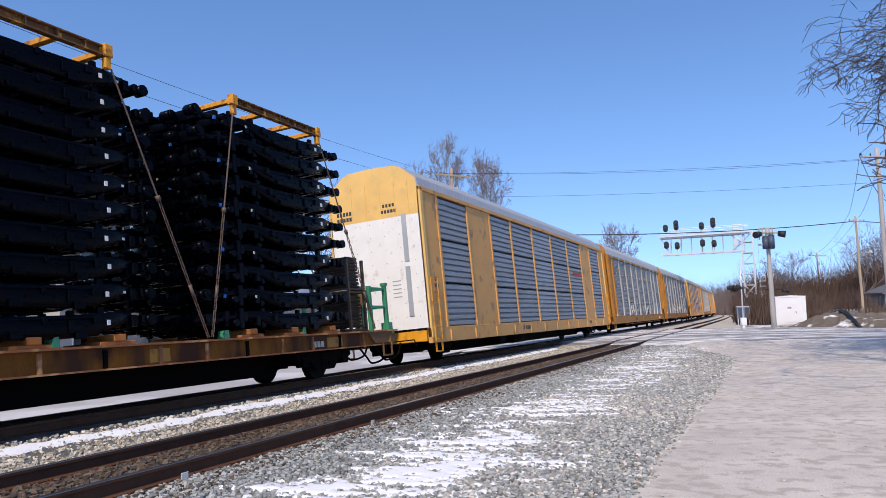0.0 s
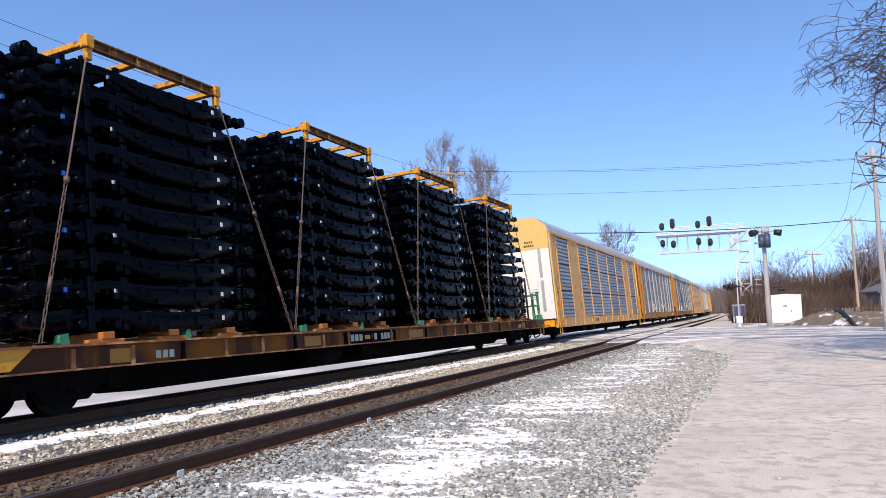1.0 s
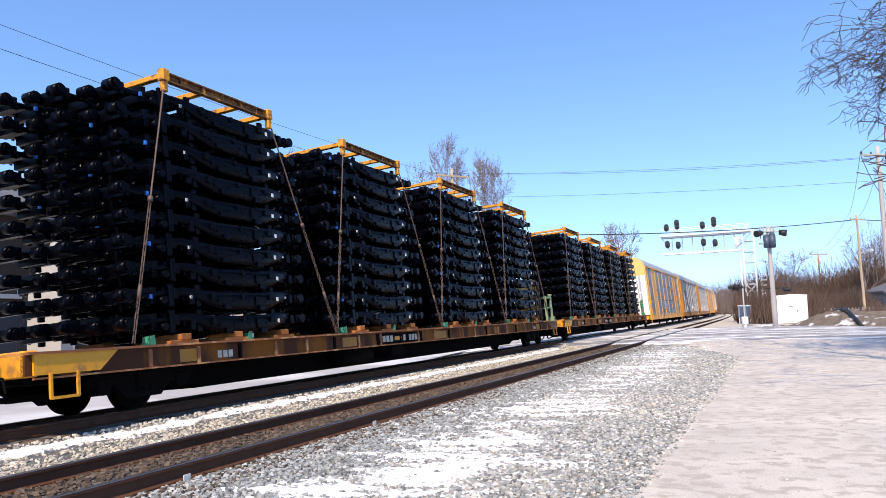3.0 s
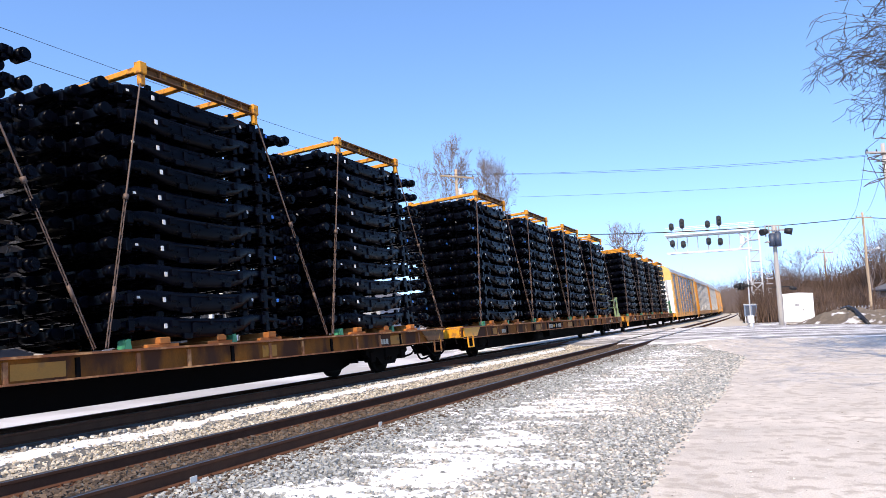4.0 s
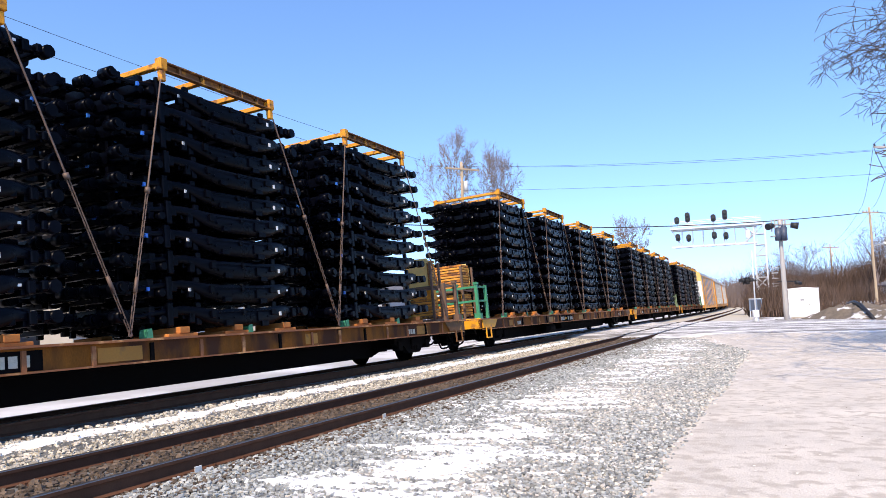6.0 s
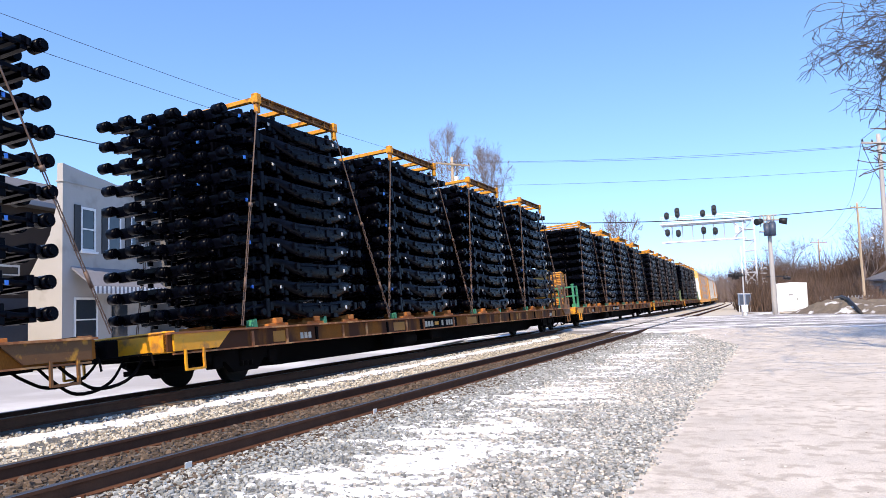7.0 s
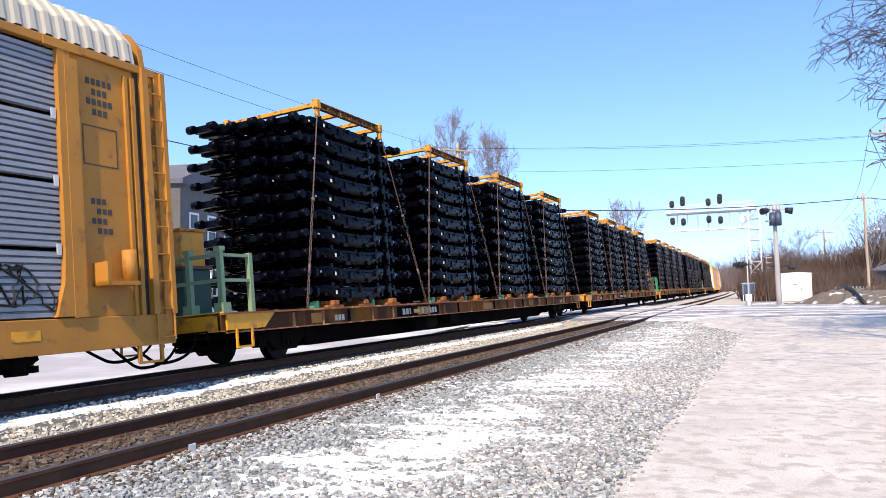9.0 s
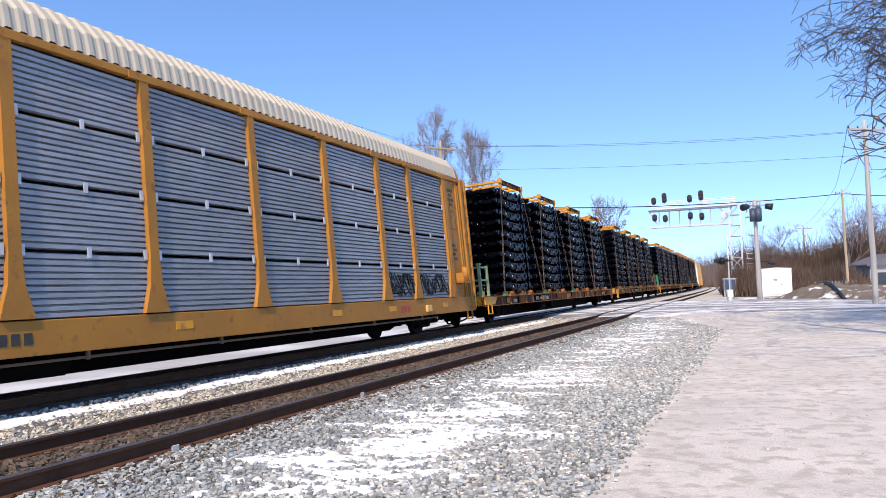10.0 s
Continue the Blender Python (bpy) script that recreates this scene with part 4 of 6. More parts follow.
def build_rack(kind):
    """A covered car-carrier. kind: 'orange' (wide orange panels, white end) or 'silver' (tapered posts, cream roof)."""
    orange = kind == "orange"
    car = thing("autorack_car", "covered car-carrier with grey screens, orange panels and white end doors" if orange
                else ("covered car-carrier with pale silver panels and yellow ends" if kind == "pale" else "covered car-carrier with silver corrugated panels and yellow posts"), "railway car", "car-carriers of the train")
    L0, L1 = (1.34, PITCH - 0.45) if orange else (0.95, PITCH - 0.6)
    v0, v1, w1 = (1.02, 5.16, 1.55) if orange else (1.05, 5.02, 1.54)
    paint = M["orange"] if orange else M["yellow"]
    post_paint = M["galv_pale"] if kind == "pale" else paint
    screen = M["galv_pale"] if kind == "pale" else M["galv"]
    for w in (-1, 1):
        bm = bmesh.new()
        x0, x1 = (1.45, 1.58) if w > 0 else (-1.58, -1.45)
        box(bm, x0, x1, L0, L1, 0.56, v0, 0, 0.01)
        for i in range(12 if orange else 0):
            y = L0 + 1.5 + i * 2.15
            box(bm, (1.58 if w > 0 else -1.62), (1.62 if w > 0 else -1.58), y - 0.1, y + 0.1, 0.60, 0.92, 0)
        part("side_sill", bm, paint, car)
        bm = bmesh.new()
        box(bm, min(w * 1.48, w * 1.60), max(w * 1.48, w * 1.60), L0, L1, v1, v1 + 0.13, 0, 0.01)
        part("top_rail", bm, paint, car)
        n = L1 - L0
        if orange:
            cuts = [0, 1.3, 3.9, 6.2, 8.7, 11.7, 14.8, 17.9, n - 6.2, n - 3.9, n - 1.3, n]
            solid = {0, 2, 8, 10}
        else:
            cuts = [n - q for q in (n, n - 1.95, 22.8, 20.2, 17.55, 15.0, 12.1, 9.3, 6.6, 4.6, 1.95, 0)]
            solid = {0, 10}
        for i, (a, b) in enumerate(zip(cuts, cuts[1:])):
            bm = bmesh.new()
            xp = w * (w1 - 0.08)
            if i in solid:
                box(bm, min(xp, w * w1), max(xp, w * w1), L0 + a, L0 + b, v0, v1, 0, 0.01)
                part("side_panel", bm, paint, car, "painted steel end panel" if not orange else "plain faded panel, yellow dulled to orange by shade")
                e, g = (L0 + a, 1) if i == 0 else (L0 + b, -1)
                # the slot is a black strip laid flat in place of a shaded gap
                for nm, y0, y1, deep, mt in (() if orange else (("flange", 0.62, 0.70, 0.06, paint), ("flange", 0.76, 0.82, 0.05, paint), ("flange", 1.72, 1.94, 0.08, paint), ("slot", 0.50, 0.61, 0.004, M["dark"]),
                                             ("ladder_bay", 0.10, 0.37, 0.004, M["crate_rusty"]), ("flange", 0.005, 0.095, 0.11, paint), ("flange", 0.375, 0.495, 0.11, paint))):
                    bm = bmesh.new()
                    box(bm, min(w * w1, w * (w1 + deep)), max(w * w1, w * (w1 + deep)), min(e + g * y0, e + g * y1), max(e + g * y0, e + g * y1), v0, v1 - (0.12 if y0 > 0.6 else -0.1))
                    part(nm, bm, mt, car)
                continue
            rows = 4 if not orange else 3
            hh = (v1 - v0) / rows
            for r in range(rows):
                corrugated(bm, xp, L0 + a, L0 + b, v0 + r * hh + 0.02, v0 + (r + 1) * hh - 0.03, 0.19 if orange else 0.092, 0.075 if orange else 0.07, w)
                if not orange:                    # little latch plates on the seams
                    if r:
                        for q in (0.06, 0.5, 0.94):
                            y = L0 + a + (b - a) * q
                            z = v0 + r * hh
                            box(bm, min(w * w1, w * (w1 + 0.02)), max(w * w1, w * (w1 + 0.02)), y - 0.035, y + 0.035, z - 0.09, z + 0.07, 1)
            part("screen_panel", bm, [screen, M["steel"]], car, "grey galvanised corrugated screen")
        for i, a in enumerate(cuts[1:-1]):
            bm = bmesh.new()
            y = L0 + a
            if orange:
                box(bm, min(w * (w1 - 0.03), w * (w1 + 0.035)), max(w * (w1 - 0.03), w * (w1 + 0.035)), y - 0.06, y + 0.06, v0, v1, 0)
            else:
                prism(bm, [(y - 0.10, v1 + 0.02), (y + 0.10, v1 + 0.02), (y + 0.10, 2.0), (y + 0.13, 1.55), (y + 0.27, v0 + 0.02), (y - 0.27, v0 + 0.02), (y - 0.13, 1.55), (y - 0.10, 2.0)],
                      "x", w * (w1 - 0.03), w * (w1 + 0.07))
                box(bm, min(w * (w1 - 0.02), w * (w1 + 0.08)), max(w * (w1 - 0.02), w * (w1 + 0.08)), y - 0.32, y + 0.32, v1 - 0.02, v1 + 0.10)
            part("post", bm, post_paint, car)
        for y in ((L0 + 0.12, L0 + 0.6), (L1 - 0.6, L1 - 0.12)) if orange else ((L0 + 0.06, L0 + 0.42), (L1 - 0.42, L1 - 0.06)):
            bm = bmesh.new()
            ladder(bm, w * (w1 + 0.09), y[0], y[1], 0.62, 2.5 if orange else 4.9, 0.36 if orange else 0.45)
            part("ladder", bm, M["amber"] if orange else paint, car)
        x, ink = w * 1.581, (M["ink"], "small black stencilled lettering")
        bars(car, *ink, x, L0 + 9, 0.72, 6, 0.13, 0.16, 0.06, 0.005 * w)
        if orange:
            bars(car, *ink, x, L1 - 6, 0.76, 4, 0.12, 0.14, 0.06, 0.005 * w)
            bars(car, *ink, w * (w1 + 0.001), L0 + 0.62, 2.42, 2, 0.08, 0.12, 0.04, 0.005 * w)
            bars(car, *ink, w * (w1 + 0.001), L0 + 0.58, 2.22, 3, 0.08, 0.12, 0.03, 0.005 * w)
            bars(car, M["redink"], "small red lettering", w * (w1 + 0.001), L1 - 8.4, 3.3, 5, 0.30, 0.20, 0.08, 0.006 * w)
        else:
            bars(car, M["redink"], "dark red lettering on the sill", x, L1 - 5.9, 0.70, 3, 0.16, 0.18, 0.06, 0.005 * w)
            for r in range(4):
                bars(car, *ink, w * (w1 + 0.001), L1 - 1.52, 4.62 - r * 0.16, 5 - r % 2, 0.07, 0.10, 0.03, 0.005 * w)
                bars(car, *ink, w * (w1 + 0.001), L1 - 1.52, 2.75 - r * 0.15, 3 + r % 2, 0.07, 0.09, 0.03, 0.005 * w)
            bm = bmesh.new()
            a, b = sorted((w * (w1 + 0.001), w * (w1 + 0.006)))
            for z in (3.35, 3.95):
                box(bm, a, b, L1 - 1.62, L1 - 0.98, z, z + 0.02)
            for y in (L1 - 1.62, L1 - 1.0):
                box(bm, a, b, y, y + 0.02, 3.37, 3.95)
            part("stencil_frame", bm, M["ink"], car, "thin black stencilled frame")
            bm = bmesh.new()                      # brake rod on hangers below the sill
            tube(bm, (w * 1.5, L0 + 5, 0.47), (w * 1.5, L1 - 3.2, 0.47), 0.022, seg=6)
            for y in range(6, 25, 3):
                box(bm, w * 1.5 - 0.02, w * 1.5 + 0.02, y - 0.03, y + 0.03, 0.43, 0.57)
            part("brake_rod", bm, M["brown"], car, "long brake rod below the sill")
            for y in (L1 - 2.9, L1 - 6.6, L1 - 9.5, L1 - 14.6):
                bm = bmesh.new()
                box(bm, min(x, w * 1.586), max(x, w * 1.586), y, y + 0.42, 0.76, 0.90)
                part("reflector", bm, M["amber"], car, "yellow reflector patch")
            bm = bmesh.new()                      # jacking pad and bracket
            box(bm, min(w * 1.58, w * 1.66), max(w * 1.58, w * 1.66), L1 - 4.25, L1 - 3.9, 0.66, 0.86, 0, 0.02)
            part("jacking_pad", bm, M["pale_amber"], car)
    bm = bmesh.new()
    box(bm, -1.45, 1.45, L0, L1, 0.95, 1.03)
    prism(bm, [(L0 + 0.3, 0.95), (L1 - 0.3, 0.95), (L1 - 0.3, 0.60), (L1 - 3.4, 0.5), (L1 - 4.5, 0.22), (L0 + 4.5, 0.22), (L0 + 3.4, 0.5), (L0 + 0.3, 0.60)], "x", -0.45, 0.45)
    tube(bm, (0.95, 10.5, 0.42), (0.95, 12.0, 0.42), 0.2, seg=12)
    box(bm, 0.6, 1.2, 8.4, 9.2, 0.3, 0.6, 0, 0.03)
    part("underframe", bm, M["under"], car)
    half = ((1.56, 0.13), (1.50, 0.40), (1.02, 0.80), (0.80, 0.88), (0.0, 0.92)) if orange else ((1.56, 0.13), (1.50, 0.50), (1.26, 0.80), (0.88, 0.96), (0.0, 1.01))
    prof = [(-a, v1 + b) for a, b in half] + [(a, v1 + b) for a, b in half[-2::-1]]
    bm = bmesh.new()
    arch_roof(bm, prof, L0 + (0.0 if orange else 0.55), L1 - (0.0 if orange else 0.55), 0.30 if orange else 0.24, 0.012 if orange else 0.035)
    part("roof", bm, M["rooftin"] if orange or kind == "pale" else M["cream"], car, "grey tin roof" if orange or kind == "pale" else "cream ribbed roof")
    for y, d in ((L0, -1), (L1, 1)):              # end doors
        bm = bmesh.new()
        k = 0.03 if orange else 0.35
        yy = y - d * k
        low, high = [(-1.50, v0), (1.50, v0), (1.50, 4.45), (-1.50, 4.45)], [(-1.50, 4.45), (1.50, 4.45), (1.52, v1 + 0.13)] + [(q[0] * 0.985, q[1] - 0.01) for q in prof[::-1][1:-1]] + [(-1.52, v1 + 0.13)]
        prism(bm, low, "y", yy - 0.05, yy + 0.05, 0)
        prism(bm, high, "y", yy - 0.05, yy + 0.05, 1)
        for x in (-1.2, -0.75, -0.25, 0.25, 0.75, 1.2):
            box(bm, x - 0.012, x + 0.012, min(yy, yy + d * 0.062), max(yy, yy + d * 0.062), v0, 4.45, 0)
            box(bm, x - 0.012, x + 0.012, min(yy, yy + d * 0.062), max(yy, yy + d * 0.062), 4.45, v1 + 0.42, 1)
            for i in range(9):                    # rivets along the seam
                z = v0 + 0.35 + i * 0.42
                box(bm, x + 0.06, x + 0.085, min(yy, yy + d * 0.06), max(yy, yy + d * 0.06), z, z + 0.025, 2)
        box(bm, 0.93, 1.08, min(yy, yy + d * 0.075), max(yy, yy + d * 0.075), 1.4, 2.9, 2)
        box(bm, 0.93, 1.08, min(yy, yy + d * 0.075), max(yy, yy + d * 0.075), 3.05, 4.5, 2)
        for i in range(5):
            box(bm, -1.3 + i * 0.11, -1.22 + i * 0.11, min(yy, yy + d * 0.056), max(yy, yy + d * 0.056), 4.72, 4.84, 3)
            box(bm, -1.3 + i * 0.11, -1.22 + i * 0.11, min(yy, yy + d * 0.056), max(yy, yy + d * 0.056), 4.54, 4.66, 3)
            box(bm, 0.45, 0.75, min(yy, yy + d * 0.056), max(yy, yy + d * 0.056), 2.0 + i * 0.12, 2.03 + i * 0.12, 4)
            if i < 4:
                box(bm, 0.32 + i * 0.11, 0.39 + i * 0.11, min(yy, yy + d * 0.056), max(yy, yy + d * 0.056), 4.78, 4.88, 3)
            box(bm, 0.25 + i * 0.11, 0.33 + i * 0.11, min(yy, yy + d * 0.056), max(yy, yy + d * 0.056), 4.60, 4.70, 3)
        part("end_door", bm, [M["white"] if orange else M["yellow"], M["pale_amber"] if orange else M["yellow"], M["rooftin"], M["ink"], M["wall_grey"]], car, "white end doors with a yellow top" if orange else "yellow end doors")
        for w in (-1, 1):
            bm = bmesh.new()
            box(bm, min(w * 1.44, w * 1.60), max(w * 1.44, w * 1.60), min(y, y - d * 0.2), max(y, y - d * 0.2), v0 - 0.3, v1 + 0.13, 0, 0.015)
            part("corner_post", bm, M["pale_amber"] if orange else M["yellow"], car, "yellow corner post")
        bm = bmesh.new()
        box(bm, -1.4, 1.4, min(y, y - d * 0.2), max(y, y - d * 0.2), 0.62, 1.03, 0, 0.02)
        for w in (-1, 1):
            for q in (0.3, 0.75):
                box(bm, w * 1.55 - 0.02, w * 1.55 + 0.02, y - d * q - 0.03, y - d * q + 0.03, 0.30, 0.60)
            box(bm, w * 1.55 - 0.03, w * 1.55 + 0.03, min(y - d * 0.3, y - d * 0.75), max(y - d * 0.3, y - d * 0.75), 0.28, 0.32)
        if not orange and d > 0:                  # brake platform on the corner
            box(bm, 1.5, 1.85, y - 1.55, y - 0.95, 1.50, 1.56)
            box(bm, 1.5, 1.85, y - 1.55, y - 1.50, 1.50, 1.85)
            tube(bm, (1.70, y - 1.0, 1.55), (1.70, y - 1.0, 2.05), 0.11, seg=10)
        part("end_sill", bm, M["amber"] if orange else M["yellow"], car)
    if not orange:                                # spray-painted scribbles on the lower panels
        for k, (y0, y1) in enumerate(((L1 - 4.4, L1 - 2.4), (L1 - 6.4, L1 - 4.9)) if kind == "silver" else ((L0 + 8.0, L0 + 11.5), (L0 + 14.0, L0 + 18.0))):
            rnd = random.Random(40 + k)
            for stroke in range(8):
                bm = bmesh.new()
                pts, yc = [], y0 + (y1 - y0) * (stroke + 0.5) / 8
                for i in range(14):
                    t = i / 13
                    pts.append((w1 + 0.006, yc + 0.32 * math.sin(t * rnd.uniform(5, 7) + stroke) + rnd.uniform(-0.05, 0.05), 1.50 + 0.30 * math.cos(t * rnd.uniform(6, 9) + 2 * stroke) + rnd.uniform(-0.04, 0.04)))
                sweep(bm, pts, [0.017] * 14, 5)
                part("graffiti", bm, M["dark"] if kind == "silver" or stroke % 2 else M["white"], car, "scribbled spray paint strokes")
    add_bogies(car, (3.4, 25.1))
    add_couplers(car, 1.0, PITCH - 0.8)
    return car


CARS = []        # thing, place of its rear coupling along the train


def place_train():
    rack = build_rack("orange")
    CARS.append((rack, FIRST))
    silver = build_rack("silver")
    CARS.append((silver, FIRST - 6 * PITCH))
    pale = build_rack("pale")
    CARS.append((pale, FIRST + PITCH))
    for k in range(2, 7):
        CARS.append((copy_thing(pale if k in (2, 4) else rack, Matrix()), FIRST + k * PITCH))
    flat = build_flatcar()
    cars = [flat] + [copy_thing(flat, Matrix()) for _ in range(4)]
    for i, c in enumerate(cars):
        add_lettering(c, (10.6, 10.6, 10.6, 10.6, 7.7)[i])
        CARS.append((c, FIRST - (i + 1) * PITCH))
    # end railings: green, pale green and brown ones at the ends where they stand
    for car, y, d, mat, lab in ((cars[0], PITCH - 0.95, -1, "green", "green end railing"), (cars[2], 0.95, 1, "green", "green end railing"), (cars[4], 0.95, 1, "palegreen", "pale green end railing"),
                                (cars[3], PITCH - 0.95, -1, "brown", "rusty brown end railing"), (cars[1], PITCH - 0.95, -1, "palegreen", "pale green end railing")):
        bm = bmesh.new()
        railing(bm, y, d)
        part("end_railing", bm, M[mat], car, lab)
    for car in (cars[0], cars[1], cars[3]):
        for x in (0.15, 0.62):
            bm = bmesh.new()
            box(bm, x - 0.07, x + 0.07, PITCH - 1.35, PITCH - 1.2, 1.02, 2.05, 0, 0.015)
            box(bm, x - 0.12, x + 0.12, PITCH - 1.4, PITCH - 1.15, 1.75, 2.1, 0, 0.015)
            part("stanchion", bm, M["amber"], car, "yellow upright stanchion")
    kinds = {False: build_load(False), True: build_load(True)}
    used = set()
    for car, y0, dy in ((0, 3.48, 6.21), (1, 3.68, 6.15), (2, 4.20, 6.33), (3, 3.76, 6.07), (4, 4.60, 6.28)):
        for k in range(4):
            turned = car in (2, 4)
            ob = copy_thing(kinds[turned], Matrix()) if turned in used else kinds[turned]
            used.add(turned)
            LOADS.append((ob, FIRST - (car + 1) * PITCH, 0.0, y0 + k * dy))
    for car, x, y, half, wide, panel, slat in ((3, 0.30, 27.75, 0.22, 0.42, True, "crate"), (2, 0.10, 1.75, 0.42, 0.52, False, "crate"), (1, 0.30, 27.75, 0.22, 0.42, True, "crate"),
                                               (0, 0.35, 27.2, 0.3, 0.5, False, "dark_wood")):
        ob = crate_thing(half, wide, panel, slat)
        LOADS.append((ob, FIRST - (car + 1) * PITCH, x, y))
    case = thing("equipment_case", "dark green steel case with a yellow box on top", "equipment case")
    for nm, z0, z1, inset, mat in (("body", 0.0, 0.95, 0.0, "green_dark"), ("top_box", 1.02, 1.72, 0.06, "crate"), ("shelf", 0.95, 1.02, -0.04, "brown"), ("lid", 1.72, 1.78, 0.02, "crate_rusty")):
        bm = bmesh.new()
        box(bm, -0.55 + inset, 0.55 - inset, -0.4 + inset, 0.4 - inset, z0, z1, 0, 0.02)
        part(nm, bm, M[mat], case)
    LOADS.append((case, FIRST - 5 * PITCH, -0.35, 1.55))


place_train()


# ---- far side of the tracks ----
def on_track(s, lat, z=0.0, turn=0.0):
    return pose(*along(s, lat), z, 0, 0, -math.degrees(heading(s)) + turn)


def window(parent, x, y, z, w, h, out):
    """A sash window on a wall that looks to +x; x is the wall's face."""
    bm = bmesh.new()
    for a, b, c, d in ((y, y + w, z, z + 0.10), (y, y + w, z + h - 0.10, z + h), (y, y + 0.09, z + 0.10, z + h - 0.10), (y + w - 0.09, y + w, z + 0.10, z + h - 0.10),
                       (y + 0.09, y + w - 0.09, z + h / 2 - 0.03, z + h / 2 + 0.03)):
        box(bm, x - 0.05, x + out, a, b, c, d)
    win = part("window", bm, M["trim"], parent, "white-framed sash window")
    bm = bmesh.new()
    box(bm, x - 0.04, x + 0.012, y + 0.06, y + w - 0.06, z + 0.06, z + h - 0.06)
    part("pane", bm, M["glass"], win)
    bm = bmesh.new()
    box(bm, x - 0.02, x + 0.12, y - 0.08, y + w + 0.08, z - 0.10, z)
    part("sill", bm, M["trim"], win)


def build_far_buildings():
    ob = thing("shop_building", "white two-storey shop building with a stepped parapet and awning", "building")
    bm = bmesh.new()
    prism(bm, [(0, -0.6), (0, 7.3), (-0.27, 7.3), (-0.27, 6.2), (-0.6, 4.9), (-1.6, 3.2), (-1.6, -0.6)], "y", 0, 6.2)
    prism(bm, [(0, 7.3), (6.2, 7.3), (6.2, 7.42), (3.6, 7.5), (2.6, 7.62), (1.2, 7.75), (0, 7.9)], "x", -0.27, 0.0)
    box(bm, -0.3, 0.06, -0.05, 6.25, 7.12, 7.18)
    part("wall", bm, M["wall_white"], ob)
    for y in (1.1, 2.9, 4.6):
        window(ob, 0, y, 4.3, 0.95, 1.9, 0.04)
        bm = bmesh.new()
        box(bm, -0.01, 0.05, y - 0.42, y - 0.03, 4.25, 6.25)
        part("shutter", bm, M["dark"], ob, "dark window shutter")
    window(ob, 0, 0.7, 0.4, 1.5, 1.9, 0.05)
    bm = bmesh.new()
    prism(bm, [(0.0, 3.6), (1.1, 2.75), (1.1, 2.45), (1.04, 2.45), (1.04, 2.72), (0.0, 3.5)], "y", 0.5, 5.8)
    for i in range(18):
        box(bm, 1.095, 1.115, 0.55 + i * 0.29, 0.69 + i * 0.29, 2.42, 2.74, 1)
    part("awning", bm, [M["awning"], M["trim"]], ob, "dark grey striped awning")
    bm = bmesh.new()
    box(bm, -0.02, 0.05, 3.2, 4.3, -0.5, 2.2)
    part("door", bm, M["glass"], ob, "dark shop door")
    ob.matrix_world = on_track(21.82, 21.0, 0.0, 12)
    ob = thing("grey_house", "dark grey two-storey house with a low gable and white window frames", "building")
    bm = bmesh.new()
    box(bm, -9, 0, 0, 6.0, -0.6, 7.2)
    part("wall", bm, M["wall_dark"], ob)
    bm = bmesh.new()
    prism(bm, [(-0.2, 7.15), (6.2, 7.15), (6.2, 7.4), (3.0, 8.7), (-0.2, 7.4)], "x", -9.2, 0.25)
    part("roof", bm, M["shingle"], ob, "dark gabled roof edge")
    for y in (0.8, 2.6, 4.4):
        window(ob, 0, y, 4.1, 0.9, 1.7, 0.05)
        window(ob, 0, y, 0.7, 1.0, 1.6, 0.05)
    bm = bmesh.new()
    prism(bm, [(0, 3.5), (1.5, 2.9), (1.5, 2.75), (0, 3.3)], "y", 0.2, 5.8)
    for y in (0.4, 3.0, 5.6):
        box(bm, 1.35, 1.5, y - 0.07, y + 0.07, -0.6, 2.8)
    part("porch", bm, M["trim"], ob, "white porch roof on posts")
    ob.matrix_world = on_track(28.6, 21.3, 0.0, 12)
    ob = thing("low_workshop", "dark brick workshop with a shingled roof and dark doors", "building")
    bm = bmesh.new()
    box(bm, -9, 0, 0, 21.7, -0.6, 6.7)
    box(bm, -9, -1.9, 21.7, 27.2, -0.6, 6.7)
    part("wall", bm, M["brick"], ob)
    bm = bmesh.new()
    prism(bm, [(0.7, 6.6), (0.7, 6.8), (-4.5, 9.0), (-9.5, 6.9), (-9.5, 6.6)], "y", -0.4, 21.85)
    prism(bm, [(-1.75, 6.6), (-1.75, 7.84), (-4.5, 9.0), (-9.5, 6.9), (-9.5, 6.6)], "y", 21.85, 27.5)
    part("roof", bm, M["shingle"], ob)
    bm = bmesh.new()
    box(bm, 0.64, 0.74, -0.4, 21.85, 6.62, 6.84)
    part("gutter", bm, M["wall_grey"], ob, "pale grey gutter")
    bm = bmesh.new()
    box(bm, -4.9, -4.2, 20.7, 21.5, 8.4, 9.9, 0, 0.03)
    box(bm, -5.0, -4.1, 20.6, 21.6, 9.5, 9.75, 0, 0.03)
    box(bm, -4.85, -4.25, 20.75, 21.45, 9.9, 10.6, 1, 0.03)
    part("chimney", bm, [M["wall_white"], M["dark"]], ob, "pale chimney with a black cap")
    for y in (1.2, 5.2, 9.3, 13.4, 17.4):
        bm = bmesh.new()
        box(bm, -0.02, 0.04, y, y + 2.6, -0.5, 2.4)
        part("garage_door", bm, M["gate"], ob, "dark panelled garage door")
        window(ob, 0, y + 0.6, 3.0, 1.3, 0.9, 0.04)
    ob.matrix_world = on_track(4.2, 21.5, 0.0, 12)
    ob = thing("storage_shed", "low pale metal storage shed", "building")
    bm = bmesh.new()
    box(bm, -7, 0, 0, 10, -0.6, 3.2)
    part("wall", bm, M["wall_white"], ob)
    for i in range(33):
        bm = bmesh.new()
